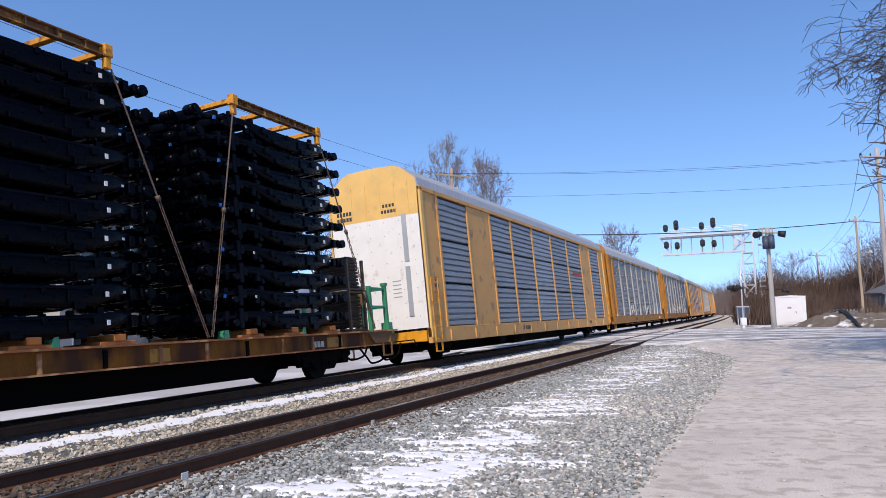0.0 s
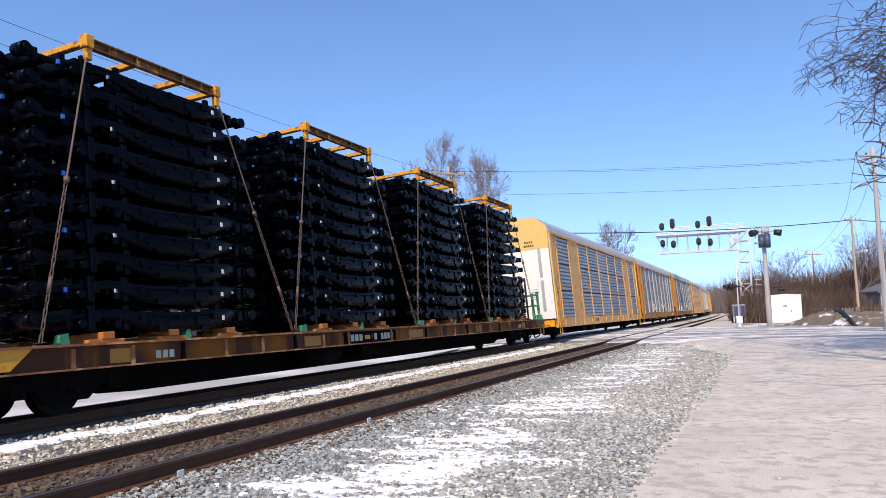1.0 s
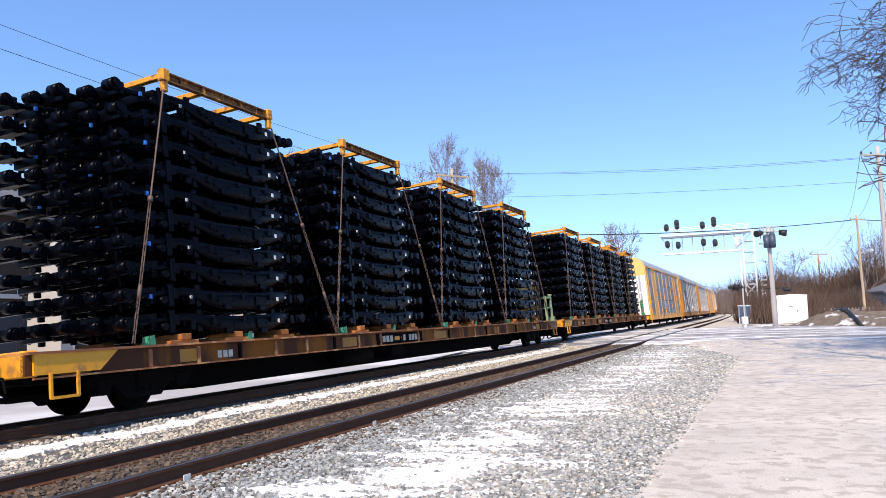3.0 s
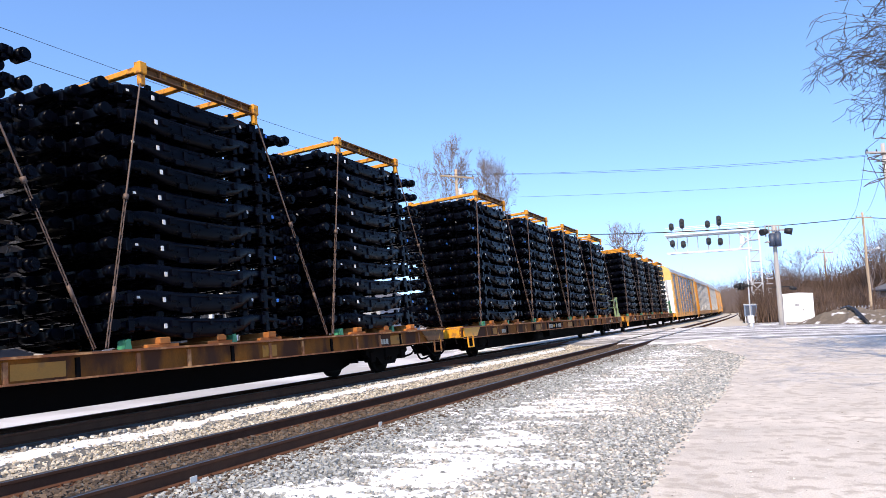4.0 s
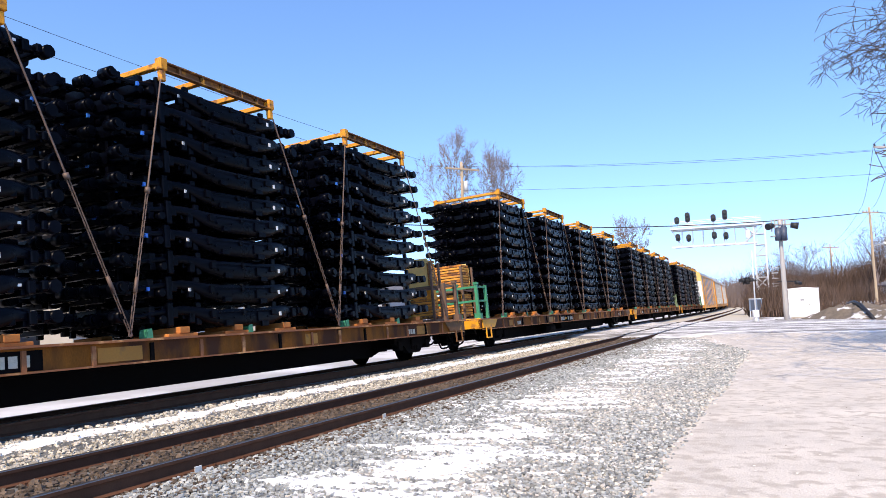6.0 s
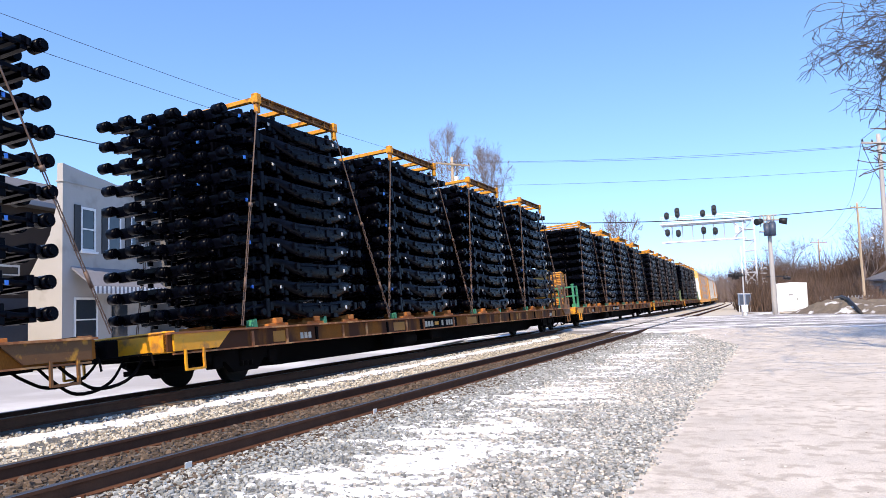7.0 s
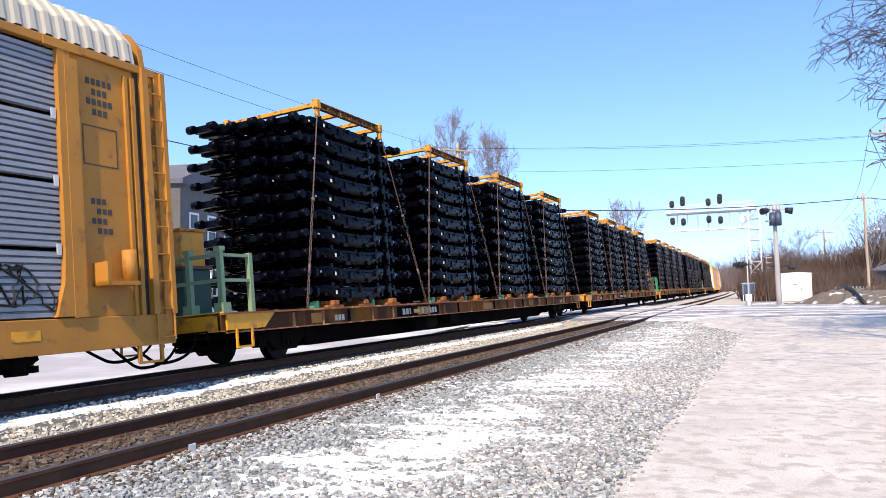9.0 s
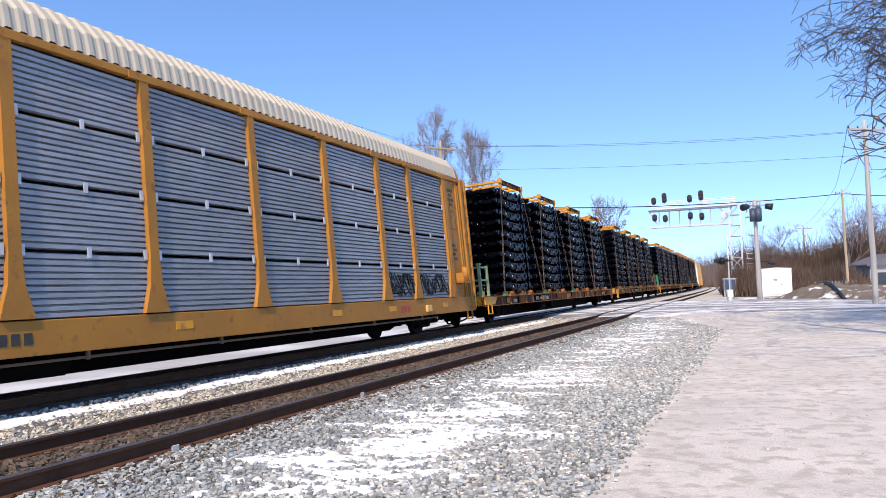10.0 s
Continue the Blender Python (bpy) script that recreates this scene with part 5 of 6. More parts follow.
        box(bm, 0, 0.03, 0.05 + i * 0.3, 0.17 + i * 0.3, -0.5, 3.2)
        part("rib", bm, M["wall_white"], ob)
    bm = bmesh.new()
    prism(bm, [(0.3, 3.15), (0.3, 3.3), (-3.5, 4.2), (-7.3, 3.3), (-7.3, 3.15)], "y", -0.3, 10.3)
    part("roof", bm, M["rooftin"], ob)
    ob.matrix_world = on_track(40.5, 24.0)
    ob = thing("storage_shed", "pale grey garage beside the bare trees", "building")
    bm = bmesh.new()
    box(bm, -6, 0, 0, 8, -0.6, 2.9)
    part("wall", bm, M["wall_grey"], ob)
    bm = bmesh.new()
    prism(bm, [(0.3, 2.85), (0.3, 3.0), (-3, 4.4), (-6.3, 3.0), (-6.3, 2.85)], "y", -0.3, 8.3)
    part("roof", bm, M["shingle"], ob)
    ob.matrix_world = on_track(58, 26.0)


build_far_buildings()


# ---- trees and brush ----
def build_tree(seed, height, spread, trunk, levels=4, twigs=5, droop=0.0, lean=(0, 0), mat="bark", first=0.28, thin=1.0):
    """A bare winter tree: trunk, limbs, branches and twigs, all tapered."""
    rnd = random.Random(seed)
    trunk_bm, crown = bmesh.new(), bmesh.new()

    def grow(p, d, length, r, level):
        bm = trunk_bm if level == 0 else crown
        n = 5 if level < 2 else (4 if level == 2 else 3)
        for i in range(n):
            d = (d + Vector((rnd.gauss(0, 1), rnd.gauss(0, 1), rnd.gauss(0, 0.6))) * (0.05 + 0.07 * level)).normalized()
            if level >= 2:
                d = (d + Vector((0, 0, -droop if level > 2 else 0.06))).normalized()
            q = p + d * (length / n)
            r2 = max(0.003 * thin, r * (1 - 0.5 / n))
            tube(bm, p, q, r, r2, seg=9 if level == 0 else (6 if level == 1 else (4 if level == 2 else 3)), caps=False)
            if level < levels:
                for _ in range((1 if i / n >= first else 0) * (2 if level == 0 else (1 if rnd.random() < 0.8 else 2)) + (1 if i == n - 1 else 0) * (1 if level == 0 else twigs - 3)):
                    a = rnd.uniform(0, 6.28)
                    side = Vector((math.cos(a), math.sin(a), 0))
                    out = (d * rnd.uniform(0.5, 0.95) + side * spread * rnd.uniform(0.6, 1.1)).normalized()
                    grow(q, out, length * rnd.uniform(0.48, 0.68), max(r2 * rnd.uniform(0.45, 0.62), 0.003 * thin), level + 1)
            p, r = q, r2
    grow(Vector((0, 0, -0.4)), Vector((lean[0], lean[1], 1)).normalized(), height * 0.62, trunk, 0)
    return trunk_bm, crown, M[mat]


def plant(seed, x, y, z, height, spread, trunk, label, turn=0.0, slim=1.0, **more):
    ob = thing("tree", label, "tree")
    a, b, m = build_tree(seed, height, spread, trunk, **more)
    part("trunk", a, m, ob)
    part("crown", b, m, ob, "bare branches and twigs")
    ob.matrix_world = pose(x, y, z, 0, 0, turn) @ Matrix.Diagonal((slim, slim, 1, 1))
    return ob


plant(48, 20.5, 19.7, -0.45, 12.8, 1.3, 0.36, "large bare tree with drooping dark twigs beside the lane", levels=5, twigs=5, droop=0.12, lean=(-0.15, 0.02), first=0.15, thin=3.2)
# the next two trees stand out of view, added to shade lane and crossing
plant(49, 12.0, 9.5, -0.45, 19.0, 1.0, 0.38, "very tall unseen bare tree beside the lane with a high shading crown", levels=4, twigs=5, lean=(-0.12, 0.12), first=0.4, thin=6)
plant(51, 26.5, 29.0, -0.45, 12.5, 1.2, 0.34, "bare spreading tree beside the lane that shades the crossing", levels=4, twigs=5, lean=(-0.25, 0.0), first=0.2, thin=9)
plant(5, 0.9, 74, -0.6, 14.6, 0.22, 0.3, "tall bare tree behind the utility pole", slim=0.5, mat="bark_hazed", levels=5, twigs=5, thin=4.5)
plant(6, 5.5, 78, -0.6, 15.2, 0.24, 0.32, "tall bare tree with an upright crown", slim=0.56, mat="bark_hazed", levels=5, twigs=5, thin=4.5)
plant(7, 28.0, 116, -0.6, 13.0, 0.5, 0.4, "bare tree beyond the train", slim=0.5, mat="bark_hazed", levels=4, twigs=6, thin=8)
plant(8, -11.5, 49, -0.6, 9.5, 0.5, 0.16, "slender bare tree by the houses", mat="bark_hazed", levels=4, twigs=5, thin=5)
plant(9, -8.8, 50, -0.6, 9, 0.5, 0.15, "slender bare tree by the garage", mat="bark_hazed", levels=4, twigs=5, thin=5)
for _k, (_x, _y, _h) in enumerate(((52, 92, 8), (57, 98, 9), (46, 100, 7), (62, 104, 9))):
    plant(21 + _k, _x, _y, -0.6, _h * 1.1, 0.6, 0.2, "bare grey tree in the winter scrub beyond the lane", slim=0.9, mat="bark_hazed", levels=4, twigs=5, thin=4)


def brush(name, label, seed, clumps, mat):
    """Thickets of thin upright twigs. clumps: x, y, z, radius, height, twigs."""
    rng = np.random.default_rng(seed)
    vs, fs = [], []
    for x, y, z, r, h, n in clumps:
        a, q = rng.uniform(0, 6.28, n), r * np.sqrt(rng.random(n))
        bx, by = x + q * np.cos(a), y + q * np.sin(a)
        top = h * (1 - 0.45 * (q / r) ** 2) * rng.uniform(0.45, 1.1, n)
        lean = rng.normal(0, 0.22, (n, 2)) * top[:, None]
        ww = rng.uniform(0.008, 0.03, n) * (1 + h / 6)
        wa = rng.uniform(0, 6.28, n)
        z0 = z + top * rng.uniform(0.0, 0.45, n)
        k = len(vs)
        for i in range(n):
            ox, oy = ww[i] * math.cos(wa[i]), ww[i] * math.sin(wa[i])
            vs += [(bx[i] - ox, by[i] - oy, z0[i]), (bx[i] + ox, by[i] + oy, z0[i]), (bx[i] - oy, by[i] + ox, z0[i]), (bx[i] + lean[i, 0], by[i] + lean[i, 1], z + top[i] + 0.2)]
            j = k + 4 * i
            fs += [(j, j + 1, j + 3), (j + 1, j + 2, j + 3), (j + 2, j, j + 3)]
    me = bpy.data.meshes.new(name)
    me.from_pydata(vs, [], fs)
    me.materials.append(mat)
    return tagged(new(name, me), label, "brush", kind="stuff")


def thicket(seed, a, b, n, r, h, each, z=-0.5, scatter_by=2.0):
    rnd = random.Random(seed)
    return [(a[0] + (b[0] - a[0]) * i / (n - 1) + rnd.gauss(0, scatter_by * 0.5), a[1] + (b[1] - a[1]) * i / (n - 1) + rnd.gauss(0, scatter_by), z, r * rnd.uniform(0.7, 1.3), h * rnd.uniform(0.7, 1.2), each) for i in range(n)]


brush("scrub", "reddish-brown winter scrub behind the signal cabinet", 3, thicket(1, (34, 80), (47, 88), 12, 2.2, 4.6, 1100) + thicket(2, (36, 92), (62, 112), 12, 3.0, 6.8, 1200) + thicket(21, (44, 100), (66, 104), 12, 3.0, 8.6, 700) + thicket(22, (55, 96), (70, 108), 8, 3.0, 9.5, 700), M["brush"])
brush("scrub", "dry brown brush at the foot of the mound", 4, thicket(3, (34, 70), (42, 72), 6, 1.3, 2.0, 500), M["brush"])
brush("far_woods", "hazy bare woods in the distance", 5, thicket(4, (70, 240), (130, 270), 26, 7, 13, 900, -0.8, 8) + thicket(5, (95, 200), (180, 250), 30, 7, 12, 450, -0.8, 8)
      + thicket(6, (40, 300), (100, 320), 24, 8, 14, 700, -0.8, 8), M["bark_hazed"])
brush("far_woods", "bare woods behind the far houses", 8, thicket(7, (-70, 120), (30, 210), 40, 6, 8, 300, -0.8, 8) + thicket(9, (-60, 75), (-25, 90), 14, 5, 6, 300, -0.8, 5), M["bark_hazed"])


# ---- poles and wires ----
def wire(name, a, b, sag, r, label):
    bm = bmesh.new()
    a, b = Vector(a), Vector(b)
    sweep(bm, [a.lerp(b, i / 24) - Vector((0, 0, 4 * sag * (i / 24) * (1 - i / 24))) for i in range(25)], [r] * 25, 5)
    return tagged(part(name, bm, M["wire"]), label, "wire", "overhead wires")


def utility_pole(x, y, h, arm, turn, label, extras=True, r=0.16, wood="pole"):
    p = thing("utility_pole", label, "utility pole", "utility poles")
    bm = bmesh.new()
    sweep(bm, [(0.03 * math.sin(i), 0.03 * math.cos(i * 2), -0.8 + (h + 0.8) * i / 6) for i in range(7)], [r * 0.93 ** i for i in range(7)], 12)
    part("shaft", bm, M[wood], p)
    bm = bmesh.new()
    box(bm, -arm, arm, -0.16, -0.05, h - 0.62, h - 0.50, 0, 0.01)
    for s_ in (-1, 1):
        tube(bm, (0, -0.10, h - 1.15), (s_ * arm * 0.6, -0.10, h - 0.58), 0.02, seg=5)
    part("crossarm", bm, M[wood], p)
    for w in (-arm * 0.95, -arm * 0.45, arm * 0.45, arm * 0.95):
        bm = bmesh.new()
        tube(bm, (w, -0.1, h - 0.50), (w, -0.1, h - 0.36), 0.05, 0.03, seg=8)
        part("insulator", bm, M["dark"], p)
    if extras:
        bm = bmesh.new()
        tube(bm, (0.30, 0, h - 2.2), (0.30, 0, h - 1.4), 0.19, seg=12)
        tube(bm, (0.0, 0, h - 1.8), (0.3, 0, h - 1.8), 0.04, seg=6)
        part("transformer", bm, M["steel"], p, "grey transformer can")
    p.matrix_world = pose(x, y, -0.3, 0, 0, turn)
    return p


utility_pole(25.1, 42.0, 10.7, 1.25, 12, "weathered wooden utility pole with a crossarm by the lane", False, 0.17, "mastwood")
utility_pole(44.9, 80.0, 11.4, 1.1, 20, "brown wooden utility pole beside the scrub", False)
utility_pole(65.7, 130.0, 11.2, 1.9, 20, "distant wooden utility pole with a crossarm and transformer")
utility_pole(0.9, 53.0, 12.4, 1.4, 30, "wooden utility pole with dark hardware across the tracks", True, 0.15)
A_TOP, B_TOP, C_TOP, D_TOP = (25.1, 42.0, 9.9), (44.9, 80.0, 10.6), (65.7, 130.0, 10.4), (0.9, 53.0, 11.6)
wire("cable", (44.9, 80.0, 10.55), (-6.0, 62.0, 8.9), 0.9, 0.045, "thick black cable strung across the tracks")
wire("cable", (44.9, 80.0, 10.55), (78.0, 92.0, 11.5), 0.5, 0.045, "thick black cable strung past the pole")
wire("wire", (24.0, 42.0, 9.75), (0.0, 53.0, 11.75), 0.25, 0.009, "thin wire between poles across the tracks")
wire("wire", (25.1, 42.0, 9.75), (0.9, 53.0, 11.75), 0.35, 0.009, "thin wire between poles across the tracks")
wire("wire", (25.1, 42.0, 8.4), (0.9, 53.0, 10.0), 0.2, 0.009, "thin wire between poles across the tracks")
for off, z in ((-1.1, 11.75), (0.4, 10.4)):
    wire("wire", (0.9 + off, 53.0, z), (0.9 + off - 0.40 * 62, 53.0 - 0.915 * 62, z + 0.2), 0.9, 0.009, "thin power wire along the far street")
wire("wire", (0.9, 53.0, 8.3), (0.9 - 0.40 * 62, 53.0 - 0.915 * 62, 8.0), 0.9, 0.02, "telephone cable along the far street")
for off in (-1.0, 0.2):
    wire("wire", (25.1 + off, 42.0, 10.1), (44.9 + off, 80.0, 10.9), 0.7, 0.014, "power wire between two poles")
    wire("wire", (44.9 + off, 80.0, 10.9), (65.7 + off, 130.0, 10.6), 0.9, 0.014, "power wire between two poles")
    wire("wire", (25.1 + off, 42.0, 10.1), (8.0 + off, -8.0, 10.6), 0.7, 0.014, "power wire overhead along the lane")
wire("wire", (24.1, 42.0, 9.9), (25.6, 42.4, 7.4), 0.4, 0.02, "loose drop wire hanging at the pole")
bm = bmesh.new()
tube(bm, (0, 0, 0), (0.9, -0.5, 0.25), 0.03, seg=6)
tube(bm, (0.9, -0.5, 0.12), (0.9, -0.5, 0.38), 0.22, 0.12, seg=10)
lamp_arm = part("street_lamp", bm, M["steel"])
lamp_arm.matrix_world = pose(44.95, 79.85, 6.9)
tagged(lamp_arm, "small grey street lamp on the wooden pole", "street lamp")


# ---- signals by the crossing ----
def signal_head(parent, x, y, z, tall, face=-1):
    bm = bmesh.new()
    h = 0.95 if tall else 0.62
    out = [(0.30 * math.cos(a) , (h - 0.30) * (1 if math.sin(a) > 0 else -1) * 0.5 + 0.30 * math.sin(a)) for a in [2 * math.pi * i / 16 for i in range(16)]]
    prism(bm, [(x + q[0], z + q[1]) for q in out], "y", y, y + 0.05)
    box(bm, x - 0.14, x + 0.14, y + 0.05, y + 0.35, z - 0.3, z + 0.3, 0, 0.02)
    for q in ((-0.2, 0.2) if tall else (0.0,)):
        tube(bm, (x, y, z + q), (x, y - 0.28, z + q + 0.02), 0.12, seg=10)
    part("signal_head", bm, M["dark"], parent, "black round-edged signal head")


def build_gantry():
    g = thing("signal_gantry", "silver lattice cantilever signal gantry over the tracks", "signal gantry")
    bm = bmesh.new()
    for x in (-0.3, 0.9):
        for y in (-0.6, 0.6):
            box(bm, x - 0.09, x + 0.09, y - 0.09, y + 0.09, 0.3, 10.7)
    for i in range(8):
        a, b = 0.4 + 1.27 * i, 0.4 + 1.27 * (i + 1)
        for y in (-0.6, 0.6):
            tube(bm, (-0.3, y, b), (0.9, y, b), 0.055, seg=6)
            if i < 3:
                tube(bm, (-0.3, y, a), (0.9, y, b), 0.055, seg=6)
                tube(bm, (0.9, y, a), (-0.3, y, b), 0.055, seg=6)
            elif i % 2:
                tube(bm, (-0.3, y, a), (0.9, y, b), 0.03, seg=5)
        for x in (-0.3, 0.9):
            tube(bm, (x, -0.6, a), (x, 0.6, b), 0.04, seg=5)
    part("leg", bm, M["steel"], g)
    bm = bmesh.new()
    for z in (8.3, 10.35):
        for y in (-0.55, 0.55):
            box(bm, -9.6, 0.0, y - 0.08, y + 0.08, z - 0.10, z + 0.10)
    n = 8
    for i in range(n):
        a, b = -9.6 + 9.6 * i / n, -9.6 + 9.6 * (i + 1) / n
        for y in (-0.55, 0.55):
            if i in (0, n - 1):
                tube(bm, (a, y, 8.3 if i % 2 else 10.35), (b, y, 10.35 if i % 2 else 8.3), 0.035, seg=5)
            tube(bm, (b, y, 8.3), (b, y, 10.35), 0.04, seg=5)
    part("arm", bm, M["steel"], g)
    bm = bmesh.new()
    box(bm, -9.7, 0.6, -0.9, 0.9, 10.40, 10.58)
    for i in range(9):
        for y in (-0.88, 0.88):
            tube(bm, (-9.6 + i * 1.2, y, 10.5), (-9.6 + i * 1.2, y, 11.35), 0.03, seg=5)
    for y in (-0.88, 0.88):
        for z in (10.9, 11.35):
            tube(bm, (-9.6, y, z), (0.5, y, z), 0.03, seg=5)
    part("walkway", bm, M["steel"], g, "railed walkway on the arm")
    for x in (-8.85, -7.6, -4.67, -3.37):
        signal_head(g, x, -0.95, 11.5 if x in (-8.85, -4.67) else 11.8, x in (-7.6, -3.37))
        signal_head(g, x, -0.75, 9.45 if x in (-8.85, -4.67) else 9.3, False)
        bm = bmesh.new()
        tube(bm, (x, -0.6, 8.3), (x, -0.6, 11.9), 0.035, seg=6)
        part("signal_post", bm, M["steel"], g)
    bm = bmesh.new()
    ladder(bm, 1.45, -0.25, 0.25, 0.3, 10.6, 0.34)
    for z in (5.2, 4.6, 4.0, 3.4):
        box(bm, 1.3, 2.0, -0.4, 0.4, z, z + 0.07)
    part("ladder", bm, M["steel"], g)
    bm = bmesh.new()
    box(bm, 1.35, 1.95, -0.35, 0.35, 0.35, 3.2, 0, 0.02)
    part("equipment_case", bm, M["box_white"], g, "tall white equipment case at the foot")
    bm = bmesh.new()                              # knee braces where the arm meets the leg
    for y in (-0.55, 0.55):
        for z0, z1 in ((8.3, 9.3), (10.35, 9.4)):
            tube(bm, (-1.5, y, z0), (-0.35, y, z1), 0.06, seg=5)
        box(bm, -1.2, -0.75, y - 0.05, y + 0.05, 8.9, 9.8)
    part("knee_brace", bm, M["steel"], g)
    bm = bmesh.new()
    box(bm, -0.7, 2.0, -0.9, 0.9, -0.6, 0.35, 0, 0.03)
    part("footing", bm, M["road"], g, "concrete footing")
    g.matrix_world = pose(36.0, 88.0, 0.0, 0, 0, -22.9)


build_gantry()


def build_mast():
    m = thing("floodlight_mast", "grey wooden mast with lamps and a transformer bank", "mast")
    bm = bmesh.new()
    sweep(bm, [(-0.012 * i, 0, -0.4 + 7.9 * i / 5) for i in range(6)], [0.20 - 0.014 * i for i in range(6)], 14)
    part("shaft", bm, M["mastwood"], m)
    for k, (x, y) in enumerate(((-0.12, -0.25), (0.22, -0.42), (0.38, 0.1))):
        bm = bmesh.new()
        tube(bm, (x - 0.2, y, 5.9), (x - 0.2, y, 6.75 + 0.1 * k), 0.24, seg=14)
        tube(bm, (x - 0.2, y, 6.75 + 0.1 * k), (x - 0.2, y, 6.9 + 0.1 * k), 0.24, 0.1, seg=14)
        part("transformer", bm, M["mastwood"] if k == 2 else M["gate"], m, "weathered grey transformer can")
    bm = bmesh.new()
    box(bm, -0.9, 0.95, -0.06, 0.06, 7.05, 7.17)
    box(bm, -0.75, 0.4, -0.5, -0.44, 7.4, 7.46)
    for x in (-0.7, -0.45, -0.2, 0.1, 0.3):
        tube(bm, (x, -0.1, 6.6), (x, -0.1, 7.5), 0.05, seg=6)
    box(bm, -0.7, 0.3, -0.3, 0.2, 6.2, 6.3)
    part("crossarm", bm, M["mastwood"], m)
    for x, d in ((-0.6, -1), (0.75, 1)):
        bm = bmesh.new()
        tube(bm, (x, 0, 7.05), (x + d * 0.45, -0.25, 6.95), 0.20, 0.26, seg=12)
        part("floodlight", bm, M["dark"], m, "black floodlight")
    bm = bmesh.new()
    box(bm, -0.5, 1.1, -0.05, 0.05, 2.86, 2.94)
    tube(bm, (0.75, -0.1, 2.8), (1.2, -0.1, 2.72), 0.12, seg=8)
    part("bracket", bm, M["dark"], m)
    m.matrix_world = pose(24.36, 55.2, -0.1)


def build_crossing_signal():
    c = thing("crossing_signal", "railroad crossing flasher post with black lamp heads", "crossing signal")
    bm = bmesh.new()
    tube(bm, (0, 0, -0.3), (0, 0, 5.1), 0.05, seg=10)
    part("post", bm, M["steel"], c)
    bm = bmesh.new()
    box(bm, -0.95, 0.25, -0.05, 0.05, 2.93, 3.0)
    part("crossbar", bm, M["dark"], c)
    for y, d in ((-0.3, -1), (-0.3, 1), (0.3, -1), (0.3, 1)):   # lamps looking up and down the road
        bm = bmesh.new()
        x = -0.5
        tube(bm, (x + d * 0.10, y, 2.95), (x + d * 0.14, y, 2.95), 0.27, seg=16)
        tube(bm, (x, y, 2.95), (x + d * 0.10, y, 2.95), 0.15, seg=10)
        tube(bm, (x + d * 0.14, y, 2.97), (x + d * 0.42, y, 3.0), 0.13, seg=10)
        part("lamp_head", bm, M["dark"], c)
    bm = bmesh.new()
    box(bm, -0.53, -0.47, -0.45, 0.45, 2.92, 2.98)
    part("lamp_bracket", bm, M["dark"], c)
    bm = bmesh.new()
    box(bm, -0.2, 0.2, -0.2, 0.2, 0.3, 0.85, 0, 0.04)
    part("gate_mechanism", bm, M["box_white"], c, "white gate mechanism box")
    bm = bmesh.new()
    tube(bm, (0, 0, -0.3), (0, 0, 0.5), 0.22, 0.16, seg=10)
    part("base", bm, M["steel"], c)
    c.matrix_world = pose(21.52, 53.7, -0.05, 0, 0, -8)


def build_cabinet():
    c = thing("signal_cabinet", "white metal railway signal cabinet on a gravel pad", "cabinet")
    bm = bmesh.new()
    box(bm, -1.15, 1.15, -0.8, 0.8, 0.12, 2.4, 0, 0.02)
    part("body", bm, M["box_white"], c)
    bm = bmesh.new()
    prism(bm, [(-1.18, 2.4), (1.18, 2.4), (1.18, 2.47), (0, 2.55), (-1.18, 2.47)], "y", -0.83, 0.83)
    part("roof", bm, M["box_white"], c)
    bm = bmesh.new()
    box(bm, -0.45, 0.5, -0.83, -0.8, 0.3, 2.0, 0, 0.01)
    part("door", bm, M["box_white"], c)
    bm = bmesh.new()
    box(bm, -0.25, 0.05, -0.836, -0.831, 1.45, 1.6)
    part("sign", bm, M["wall_grey"], c, "small grey plate on the door")
    bm = bmesh.new()
    box(bm, 0.35, 0.40, -0.87, -0.83, 1.05, 1.2)
    part("handle", bm, M["dark"], c)
    bm = bmesh.new()
    box(bm, -1.0, 1.0, -0.75, 0.75, -0.3, 0.12)
    part("plinth", bm, M["road"], c)
    c.matrix_world = pose(29.2, 62.8, -0.1, 0, 0, -24)


def build_relay_box():
    c = thing("relay_box", "blue-grey relay box on short legs beside the track", "equipment box")
    bm = bmesh.new()
    box(bm, -0.65, 0.65, -0.45, 0.45, 0.9, 2.1, 0, 0.03)
    part("body", bm, M["relay"], c)
    bm = bmesh.new()
    box(bm, -0.7, 0.7, -0.5, 0.5, 2.1, 2.18, 0, 0.01)
    part("lid", bm, M["steel"], c)
    for x in (-0.3, 0.35):
        bm = bmesh.new()
        box(bm, x - 0.2, x + 0.2, -0.48, -0.451, 1.0, 2.0, 0, 0.01)
        part("door", bm, M["gate"], c)
    for x in (-0.55, 0.55):
        for y in (-0.35, 0.35):
            bm = bmesh.new()
            box(bm, x - 0.05, x + 0.05, y - 0.05, y + 0.05, -0.5, 0.9)
            part("leg", bm, M["steel"], c)
    c.matrix_world = pose(32.1, 80.0, -0.45, 0, 0, -20)


build_mast()
build_crossing_signal()
build_cabinet()
build_relay_box()


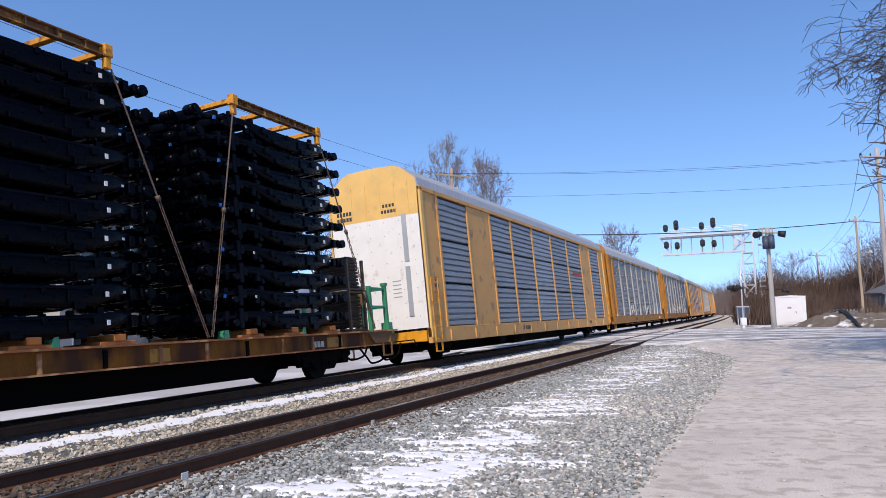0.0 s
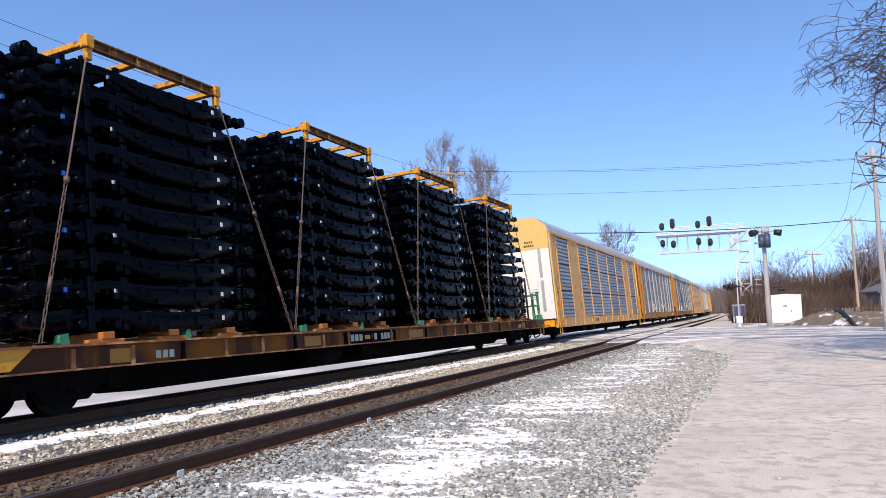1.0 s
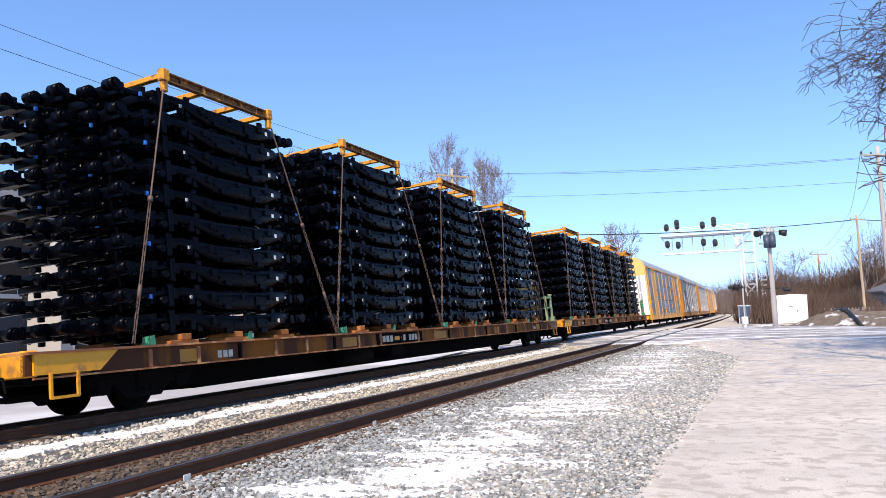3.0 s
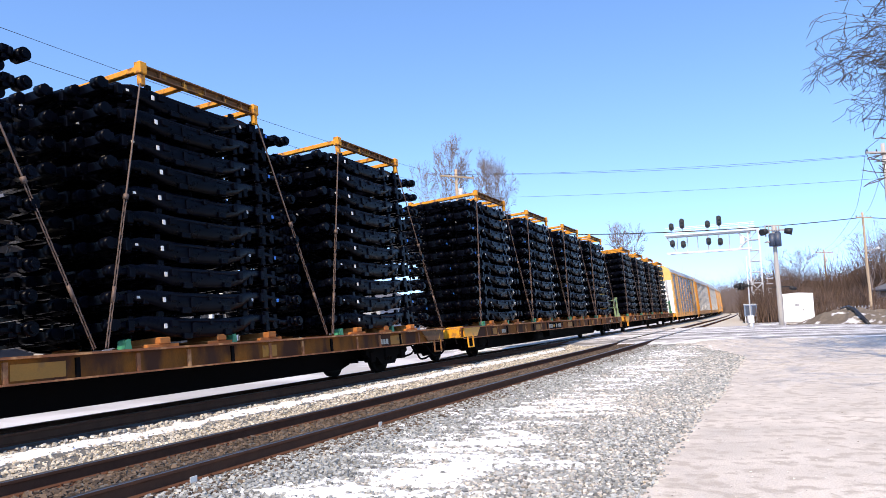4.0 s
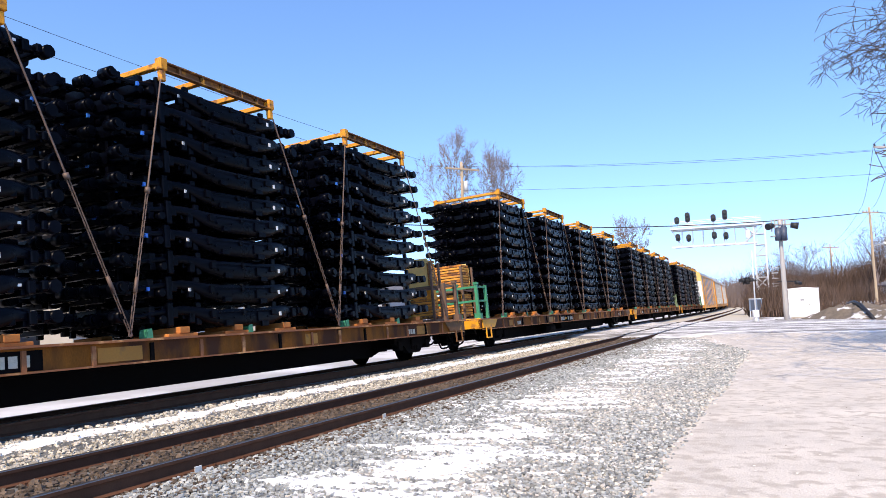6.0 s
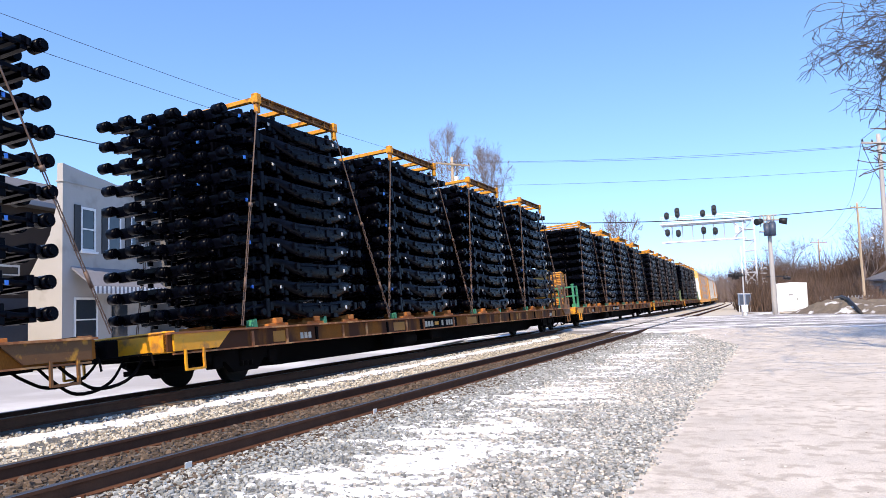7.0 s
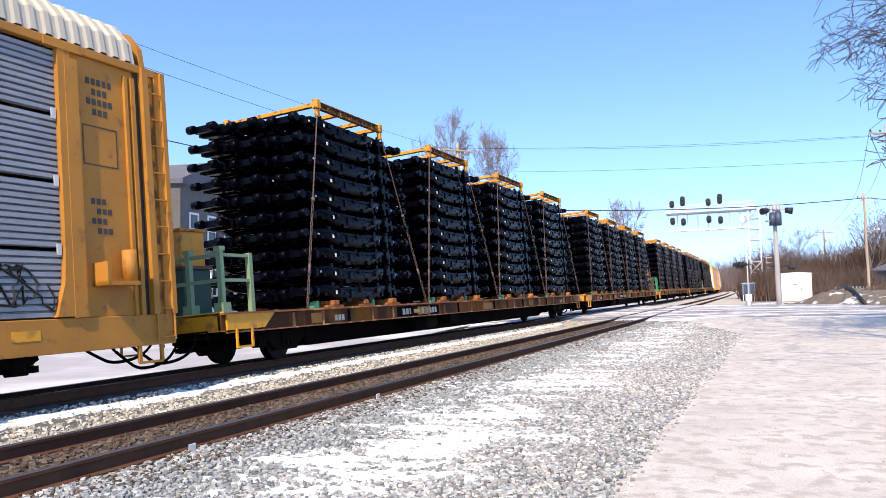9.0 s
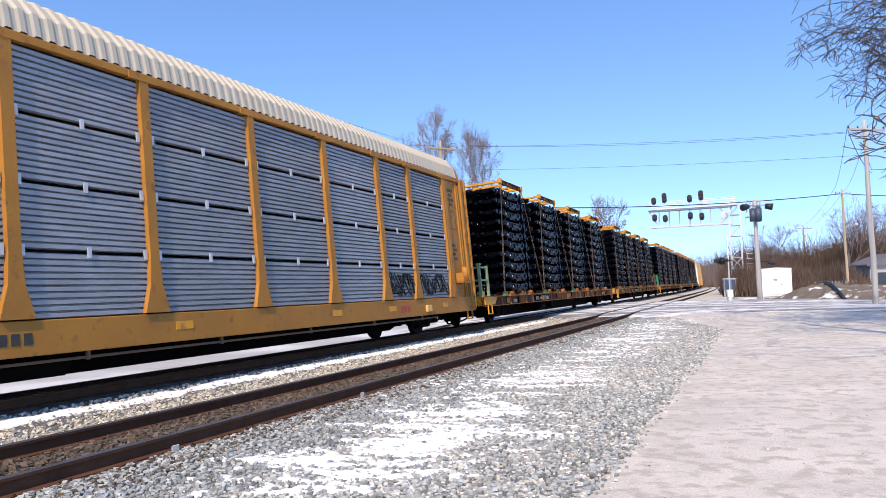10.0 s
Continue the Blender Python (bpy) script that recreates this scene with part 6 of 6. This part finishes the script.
# ---- rubble mound and small house beside the lane ----
def build_mound():
    n, m_ = 110, 32
    vs, fs = [], []
    for i in range(n + 1):
        for j in range(m_ + 1):
            u, v = i / n, j / m_
            x, y = 24.0 * (u - 0.5), 7.0 * (v - 0.5)
            prof = math.sin(math.pi * v) ** 1.1 * math.sin(math.pi * u) ** 0.7
            peak = 0.35 + 1.0 * ramp(u, 0.24, 0.42) - 0.3 * ramp(u, 0.44, 0.6)
            z = 1.05 * prof * peak + prof * 0.35 * noise.fractal(Vector((x * 0.9, y * 0.9, 2)), 0.9, 2.1, 5)
            vs.append((x, y, z - 0.12))
    for i in range(n):
        for j in range(m_):
            k = i * (m_ + 1) + j
            fs.append((k, k + m_ + 1, k + m_ + 2, k + 1))
    me = bpy.data.meshes.new("rubble_mound")
    me.from_pydata(vs, [], fs)
    me.materials.append(M["rubble"])
    me.update()
    ob = tagged(new("rubble_mound", me), "low mound of soil and rubble streaked with snow", "mound")
    ob.matrix_world = pose(30.6, 55.0, -0.3, 0, 0, -68)
    # black tube drawn in place of the shaded band down the mound
    bm = bmesh.new()
    sweep(bm, [(30.3, 58.0, 1.0), (29.75, 56.0, 1.15), (29.45, 54.6, 0.95), (29.15, 53.2, 0.45), (28.9, 51.9, -0.1)], [0.12] * 5, 12)
    tagged(part("drain_pipe", bm, M["dark"]), "black tube laid down the mound for its dark shaded band", "pipe")


build_mound()


def build_small_house():
    h = thing("small_house", "small pale house with dark windows behind the scrub", "house")
    bm = bmesh.new()
    box(bm, -3, 3, -3, 3, -0.6, 3.0)
    part("wall", bm, M["wall_white"], h)
    bm = bmesh.new()
    prism(bm, [(-3.4, 2.95), (3.4, 2.95), (3.4, 3.15), (0, 4.4), (-3.4, 3.15)], "y", -3.4, 3.4)
    part("roof", bm, M["shingle"], h)
    for x in (-2.2, 0.4):
        bm = bmesh.new()
        box(bm, x, x + 1.4, -3.04, -2.98, 0.8, 2.2)
        part("window", bm, M["glass"], h)
    h.matrix_world = pose(53.0, 86.0, -0.3, 0, 0, -10)
    fence = thing("picket_fence", "grey picket fence in front of the small house", "fence")
    for i in range(16):
        bm = bmesh.new()
        box(bm, i * 0.4 - 0.06, i * 0.4 + 0.06, -0.02, 0.02, -0.3, 1.3)
        part("picket", bm, M["wall_grey"], fence)
    bm = bmesh.new()
    for z in (0.3, 1.0):
        box(bm, -0.1, 6.1, 0.02, 0.06, z, z + 0.08)
    part("rails", bm, M["wall_grey"], fence)
    fence.matrix_world = pose(41.0, 81.5, -0.2, 0, 0, 5)


build_small_house()


def motions():
    times = sorted({round(0.5 * k, 2) for k in range(21)} | {0.1, 0.2, 9.8, 9.9})
    for car, q in CARS:
        walk(car, [(t, car_pose(q + run(t))) for t in times])
    for load, q, x, y in LOADS:
        walk(load, [(t, car_pose(q + run(t)) @ pose(x, y, 1.022)) for t in times])
    for car, q in CARS:
        for b in car.children:
            for w in b.children:
                y = w.matrix_local.translation.y
                walk(w, [(k / 30, pose(0, y, 0.42, -math.degrees(run(k / 30) / 0.42))) for k in range(301)])


motions()
